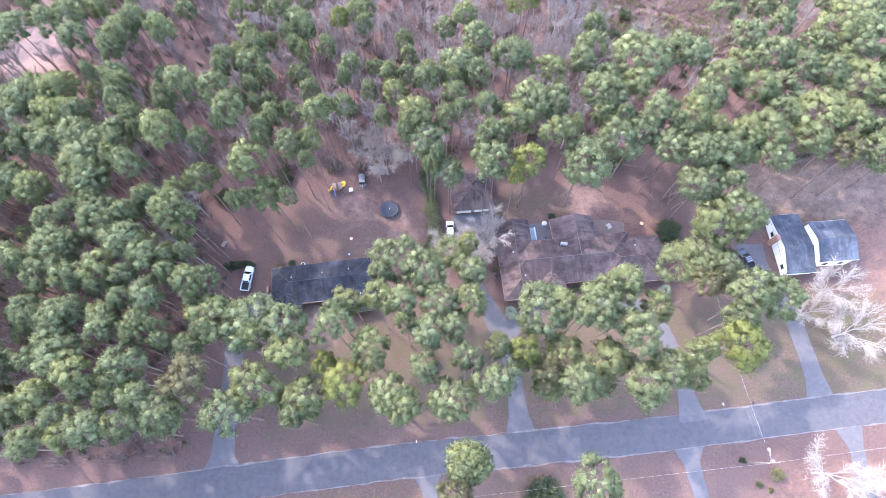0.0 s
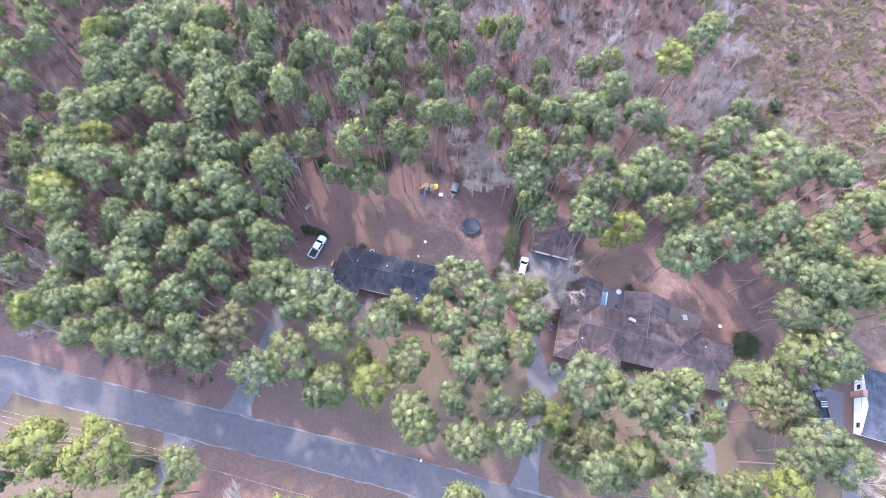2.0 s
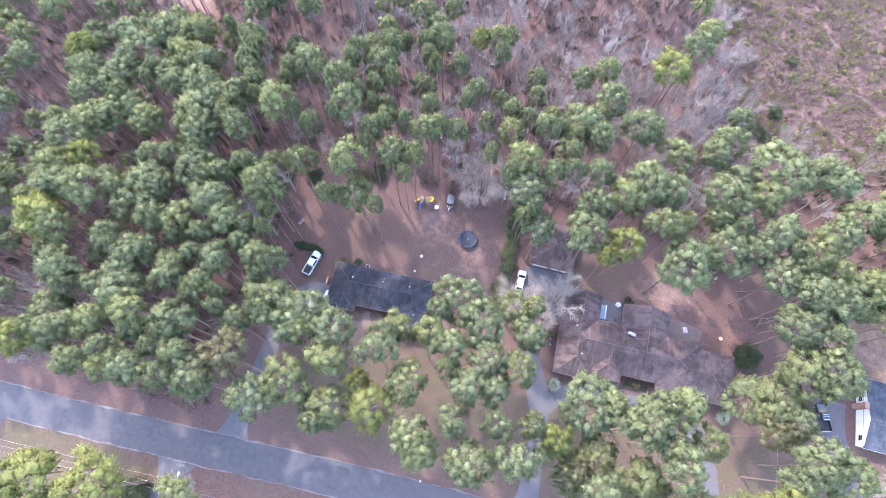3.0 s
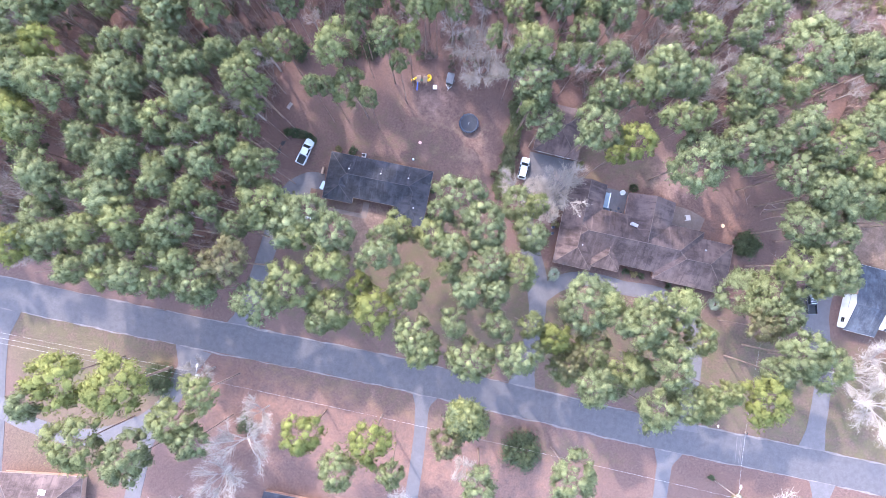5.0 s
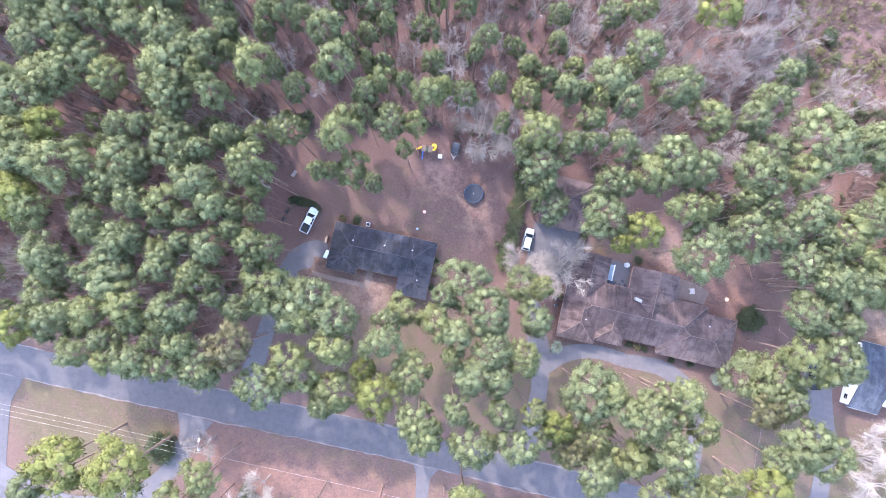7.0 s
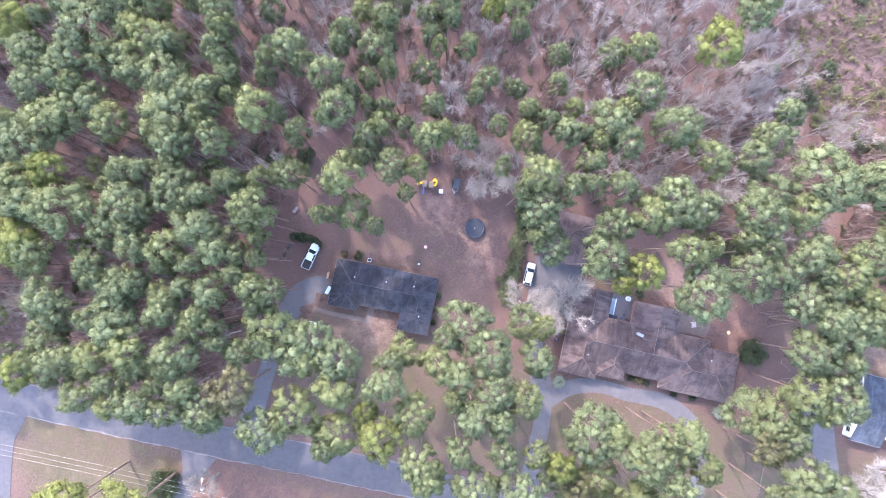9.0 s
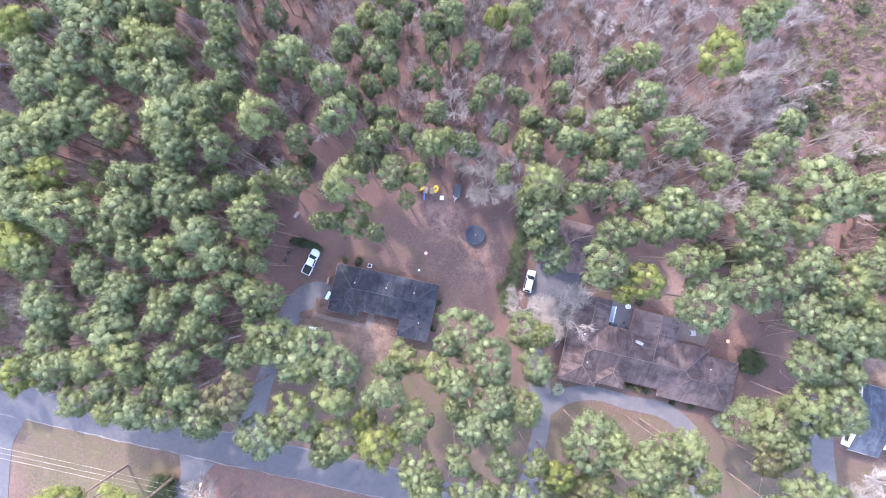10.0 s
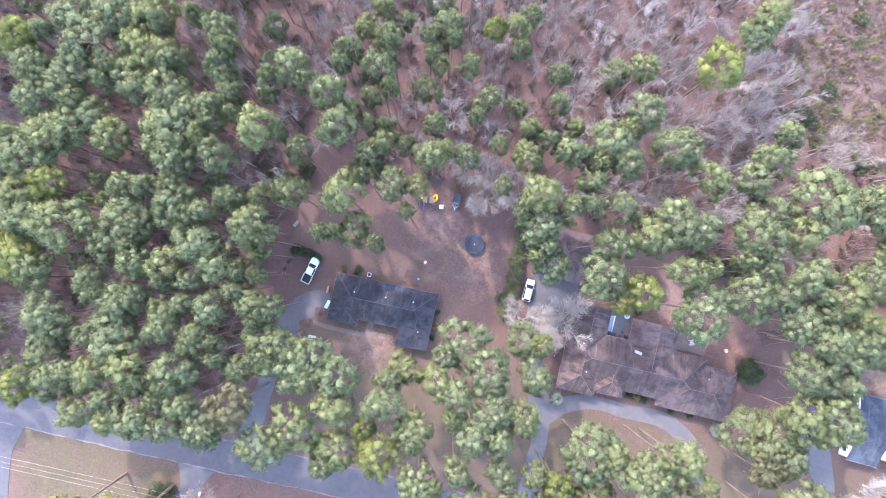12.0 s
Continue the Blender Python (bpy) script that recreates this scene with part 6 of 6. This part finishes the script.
def garden_bench(x, y, turn, mat=M_TRIM, label="white painted garden bench"):
    ob = thing("garden_bench", (x, y), label, "bench", turn=turn)
    for k in range(4):
        part("seat_slat", box(-0.75, -0.24 + k * 0.13, 0.42, 0.75, -0.13 + k * 0.13, 0.46), mat, ob)
    part("backrest", box(-0.75, 0.28, 0.5, 0.75, 0.32, 0.88), mat, ob)
    for a in (-0.65, 0.65):
        part("leg", box(a - 0.04, -0.22, 0, a + 0.04, 0.32, 0.42), mat, ob)


garden_bench(-41.8, 27.9, 8), garden_bench(-52.3, 50.4, 70, M_GREYBARK, "weathered grey wooden garden bench")
unit_box = thing("air_conditioner", (-33.8, 44.3), "grey outdoor air-conditioning unit behind the house", "air conditioner", turn=4)
part("case", box(-0.42, -0.42, 0, 0.42, 0.42, 0.8, 0.04), M_STEEL, unit_box)
part("fan_guard", rod((0, 0, 0.805), (0, 0, 0.83), 0.36, 0.36, 16), M_RUBBER, unit_box)
chest = thing("deck_box", (-40.6, 35.6, 0.046), "pale blue plastic deck box beside the garage door", "storage box", turn=-12)
pale_blue = paint("pale_blue_plastic", (0.5, 0.62, 0.66), 0.4)
part("body", box(-0.32, -0.85, 0, 0.32, 0.85, 0.55, 0.04), pale_blue, chest)
part("lid", box(-0.36, -0.9, 0.553, 0.36, 0.9, 0.66, 0.04), pale_blue, chest)
part("handle", box(0.36, -0.15, 0.56, 0.39, 0.15, 0.6), M_RUBBER, chest)
bin_ob = thing("firewood_rack", (-41.5, 38.7), "dark firewood rack against the house wall", "firewood rack", turn=4)
part("frame", box(-0.25, -0.8, 0, 0.25, 0.8, 0.1), M_RUBBER, bin_ob)
part("wood_stack", box(-0.22, -0.75, 0.1, 0.22, 0.75, 0.85, 0.05), M_WOOD, bin_ob)
for x, y in ((9.9, 40.2), (10.1, 38.9)):
    ob = thing("trash_can", (x, y), "grey wheeled trash can by the house wall", "trash can", "trash cans", turn=5)
    part("body", rod((0, 0, 0), (0, 0, 0.95), 0.24, 0.31, 12), M_STEEL, ob)
    part("lid", rod((0, 0, 0.955), (0, 0, 1.05), 0.33, 0.25, 12), M_PAD, ob)
bm = box(-0.7, -0.5, 0, 0.7, 0.5, 0.12, 0.02)
skylight = part("skylight", bm, M_LAMPGLASS, south_house, "pale skylight")
skylight.matrix_basis = pose(2.0, 3.0, 4.18, -26.5, 0, 0)
table = thing("patio_table", (37.7, 50.1, 0.05), "pale weathered patio table on the back patio", "table", turn=20)
part("tabletop", box(-0.5, -0.6, 0.7, 0.5, 0.6, 0.76, 0.02), M_PALEBARK, table)
for a in (-0.43, 0.43):
    for b in (-0.52, 0.52):
        part("leg", box(a - 0.03, b - 0.03, 0, a + 0.03, b + 0.03, 0.7), M_TRIM, table)


# ---- shrubs and palms ----
def shrub(x, y, r, h, mat, label, group="", seed=1, clumps=26, per=34):
    ob = thing("shrub", (x, y), label, "shrub", group)
    rng = np.random.default_rng(seed)
    c = unit(rng, clumps) * rng.uniform(0.45, 0.85, (clumps, 1)) * r
    c[:, 2] = np.abs(c[:, 2]) / r * h * 0.85 + 0.25 * h * rng.random(clumps)
    rad = rng.uniform(0.3, 0.45, clumps) * r
    v, f = joined([tufts(rng, c, rad, per, min(0.42, 0.22 + 0.07 * r)), cores(rng, c, rad)])
    v[:, 2] = np.maximum(v[:, 2], 0.02)
    piece("foliage", mesh_of("foliage", v, f, mat), ob)
    stems = [limb(rng, (0, 0, -0.1), tuple(p), 0.05 * r ** 0.5, 0.1, 4, 4) for p in c[:6]]
    piece("stem", mesh_of("stem", *joined(stems), M_GREYBARK), ob)
    return ob


shrub(15.8, -7.6, 4.7, 3.8, M_DARKLEAF, "large round clipped dark green shrub in the verge", seed=3, clumps=60, per=60)
shrub(-62.4, -13.4, 3.6, 3.6, M_DARKLEAF, "dark green rounded shrub by the driveway", seed=4, clumps=46, per=60)
shrub(50.8, 47.6, 3.0, 5.6, M_DARKLEAF, "tall dark glossy evergreen beside the brown house", seed=5, clumps=60, per=60)
for k, (x, y, r) in enumerate(((-51.0, 44.8, 1.1), (-49.5, 45.0, 1.2), (-48.0, 45.1, 1.2), (-46.4, 44.9, 1.1), (-45.2, 44.6, 0.9))):
    shrub(x, y, r, 1.7, M_DARKLEAF, "dark green hedge shrub behind the pickup", "hedge by the pickup", 10 + k)
for k, (x, y, r) in enumerate(((-39.4, 44.2, 0.9), (-36.4, 44.5, 1.1), (-17.3, 40.8, 0.7), (-17.1, 38.0, 0.7), (-16.9, 35.2, 0.8), (27.6, 35.2, 0.9), (29.4, 35.1, 0.9), (31.0, 35.2, 0.8), (24.8, 53.3, 1.0), (12.2, 55.0, 1.0), (41.5, 34.8, 0.9), (37.4, 34.6, 0.8), (10.2, 41.0, 0.9))):
    shrub(x, y, r, 1.3, M_DARKLEAF if k % 3 else M_BUSH, "green foundation shrub beside the house wall", "foundation shrubs", 20 + k, 16, 26)
for k in range(19):
    t = k / 18
    shrub(-2.9 - 1.6 * t + rng_small.uniform(-0.7, 0.7), 44.0 + 23 * t, rng_small.uniform(1.7, 2.5), rng_small.uniform(1.6, 2.8), M_HEDGE, "overgrown green shrub of the boundary hedge", "boundary hedge", 40 + k, 20, 30)
for k, (x, y, r) in enumerate(((62.4, -5.3, 1.8), (58.8, -7.0, 0.7), (60.8, -8.2, 0.6), (56.4, -2.4, 0.7), (-4.6, 20.2, 1.2))):
    shrub(x, y, r, r * 1.2, M_BUSH if k in (0, 2) else M_DARKLEAF, "small green bush in the verge", "verge bushes", 60 + k, 16, 26)
for k, (x, y, r) in enumerate(((-53.2, 62.4, 2.4), (-43.2, 65.4, 3.2), (-59.9, 59.5, 2.2), (-39.0, 67.0, 2.2), (-42, -18, 2.6), (37.1, 67.6, 2.4), (41.6, 67.7, 2.9))):
    shrub(x, y, r, r * 1.2, M_DARKLEAF, "dark evergreen shrub under the pines", "evergreens under the pines", 100 + k)
for k, (x, y, r, h) in enumerate(((51.9, 112.5, 2.7, 2.6), (54.7, 108.7, 1.7, 1.8), (48.2, 105.4, 2.9, 2.6), (50.3, 104.8, 1.9, 2.0), (56.0, 125.1, 1.7, 1.8), (55.3, 130.3, 1.9, 2.0), (45.1, 99.9, 2.2, 2.4), (53.2, 101.0, 2.2, 2.2), (62.3, 98.5, 2.9, 2.6), (66.9, 98.6, 2.4, 2.4), (39.9, 109.5, 1.9, 2.4), (43.8, 104.8, 1.7, 2.0), (80, 102, 2.2, 2), (74, 106, 1.6, 1.6))):
    shrub(x, y, r, h, M_HEDGE if k % 3 == 1 else M_DARKLEAF, "green bush at the edge of the scrub", "scrub bushes", 80 + k)


def palm(x, y):
    ob = thing("palm", (x, y), "low fan palm with pale drooping leaves", "palm", "front palms")
    part("trunk", rod((0, 0, -0.1), (0, 0, 1.5), 0.24, 0.2, 9), M_GREYBARK, ob)
    rng = np.random.default_rng(int(x * 10))
    for k in range(22):
        a, el = k * 2.4, rng.uniform(-0.2, 1.2)
        n, L = 7, rng.uniform(1.3, 1.9)
        vs, fs = [], []
        for j in range(n):
            b = a + (j - 3) * 0.16
            d = np.array([math.cos(b) * math.cos(el), math.sin(b) * math.cos(el), math.sin(el)])
            s = np.array([-math.sin(b), math.cos(b), 0]) * 0.07
            p = np.array([0, 0, 1.55]) + d * 0.5
            e = np.array([0, 0, 1.55]) + d * L - (0, 0, 0.35)
            m = (p + e) / 2 + (0, 0, 0.2)
            q = len(vs)
            vs += [p - s * 0.3, p + s * 0.3, m + s, m - s, e]
            fs += [(q, q + 1, q + 2), (q, q + 2, q + 3), (q + 3, q + 2, q + 4)]
        piece("frond", mesh_of("frond", vs, fs, M_PALM), ob)


palm(12.5, 30.4), palm(47.4, 33.5)


# ---- poles, wires, mailboxes ----
def utility_pole(x, y, turn, lamp, label):
    ob = thing("utility_pole", (x, y), label, "utility pole", "roadside poles", turn=turn)
    part("shaft", rod((0, 0, -0.3), (0, 0, 10.0), 0.16, 0.11, 10), M_POLE, ob)
    part("crossarm", box(-1.1, -0.06, 9.35, 1.1, 0.06, 9.5), M_POLE, ob)
    for k in (-1.0, 0.0, 1.0):
        part("insulator", rod((k, 0, 9.5), (k, 0, 9.72), 0.07, 0.05, 8), M_TRIM, ob)
    part("transformer", rod((0.3, 0.25, 8.2), (0.3, 0.25, 9.1), 0.24, 0.24, 12), M_STEEL, ob, "grey transformer can")
    if lamp:
        arm = part("lamp_arm", rod((0, 0.1, 8.8), (0, 2.0, 9.3), 0.04), M_STEEL, ob)
        part("lamp_head", box(-0.16, 1.9, 9.2, 0.16, 2.6, 9.38, 0.05), M_TRIM, arm)
    return ob


POLES = [(-140, -15.5), (-52.2, -8.6), (57.6, -2.9), (160, 4.0)]
for k, (x, y) in enumerate(POLES):
    utility_pole(x, y, 3.4, k in (1, 2), "weathered wooden utility pole with insulators by the road")


def wire(a, b, sag):
    n = 14
    p = [(a[0] + (b[0] - a[0]) * t, a[1] + (b[1] - a[1]) * t, a[2] + (b[2] - a[2]) * t - 4 * sag * t * (1 - t)) for t in np.linspace(0, 1, n)]
    v, f = tube_arrays(p, [0.01] * n, 4)
    tagged(new("power_line", mesh_of("power_line", v, f, M_STEEL)), "thin pale power line slung between the poles", "power line", "power lines")


for (xa, ya), (xb, yb) in zip(POLES, POLES[1:]):
    for k in ((-1.0, 0.0, 1.0) if xa < -100 else (0.0,)):
        wire((xa - 0.06 * k, ya + k, 9.7), (xb - 0.06 * k, yb + k, 9.7), 1.2)
wire((57.6, -2.9, 9.0), (56.0, 30, 6.5), 0.8)


def mailbox(x, y, mat):
    ob = thing("mailbox", (x, y), "roadside mailbox on a wooden post", "mailbox", "mailboxes", turn=3)
    part("post", box(-0.05, -0.05, -0.2, 0.05, 0.05, 1.0), M_WOOD, ob)
    bm = box(-0.1, -0.26, 1.0, 0.1, 0.26, 1.15, 0.01)
    add_rod(bm, (0, -0.26, 1.15), (0, 0.26, 1.15), 0.1, 0.1, 12)
    part("box", bm, mat, ob)
    part("flag", box(0.105, -0.1, 1.15, 0.12, -0.06, 1.35), M_RED, ob)


mailbox(54.8, 8.6, M_TRIM), mailbox(61.2, 8.7, M_RUBBER), mailbox(-9.1, 4.6, M_LAMPGLASS)
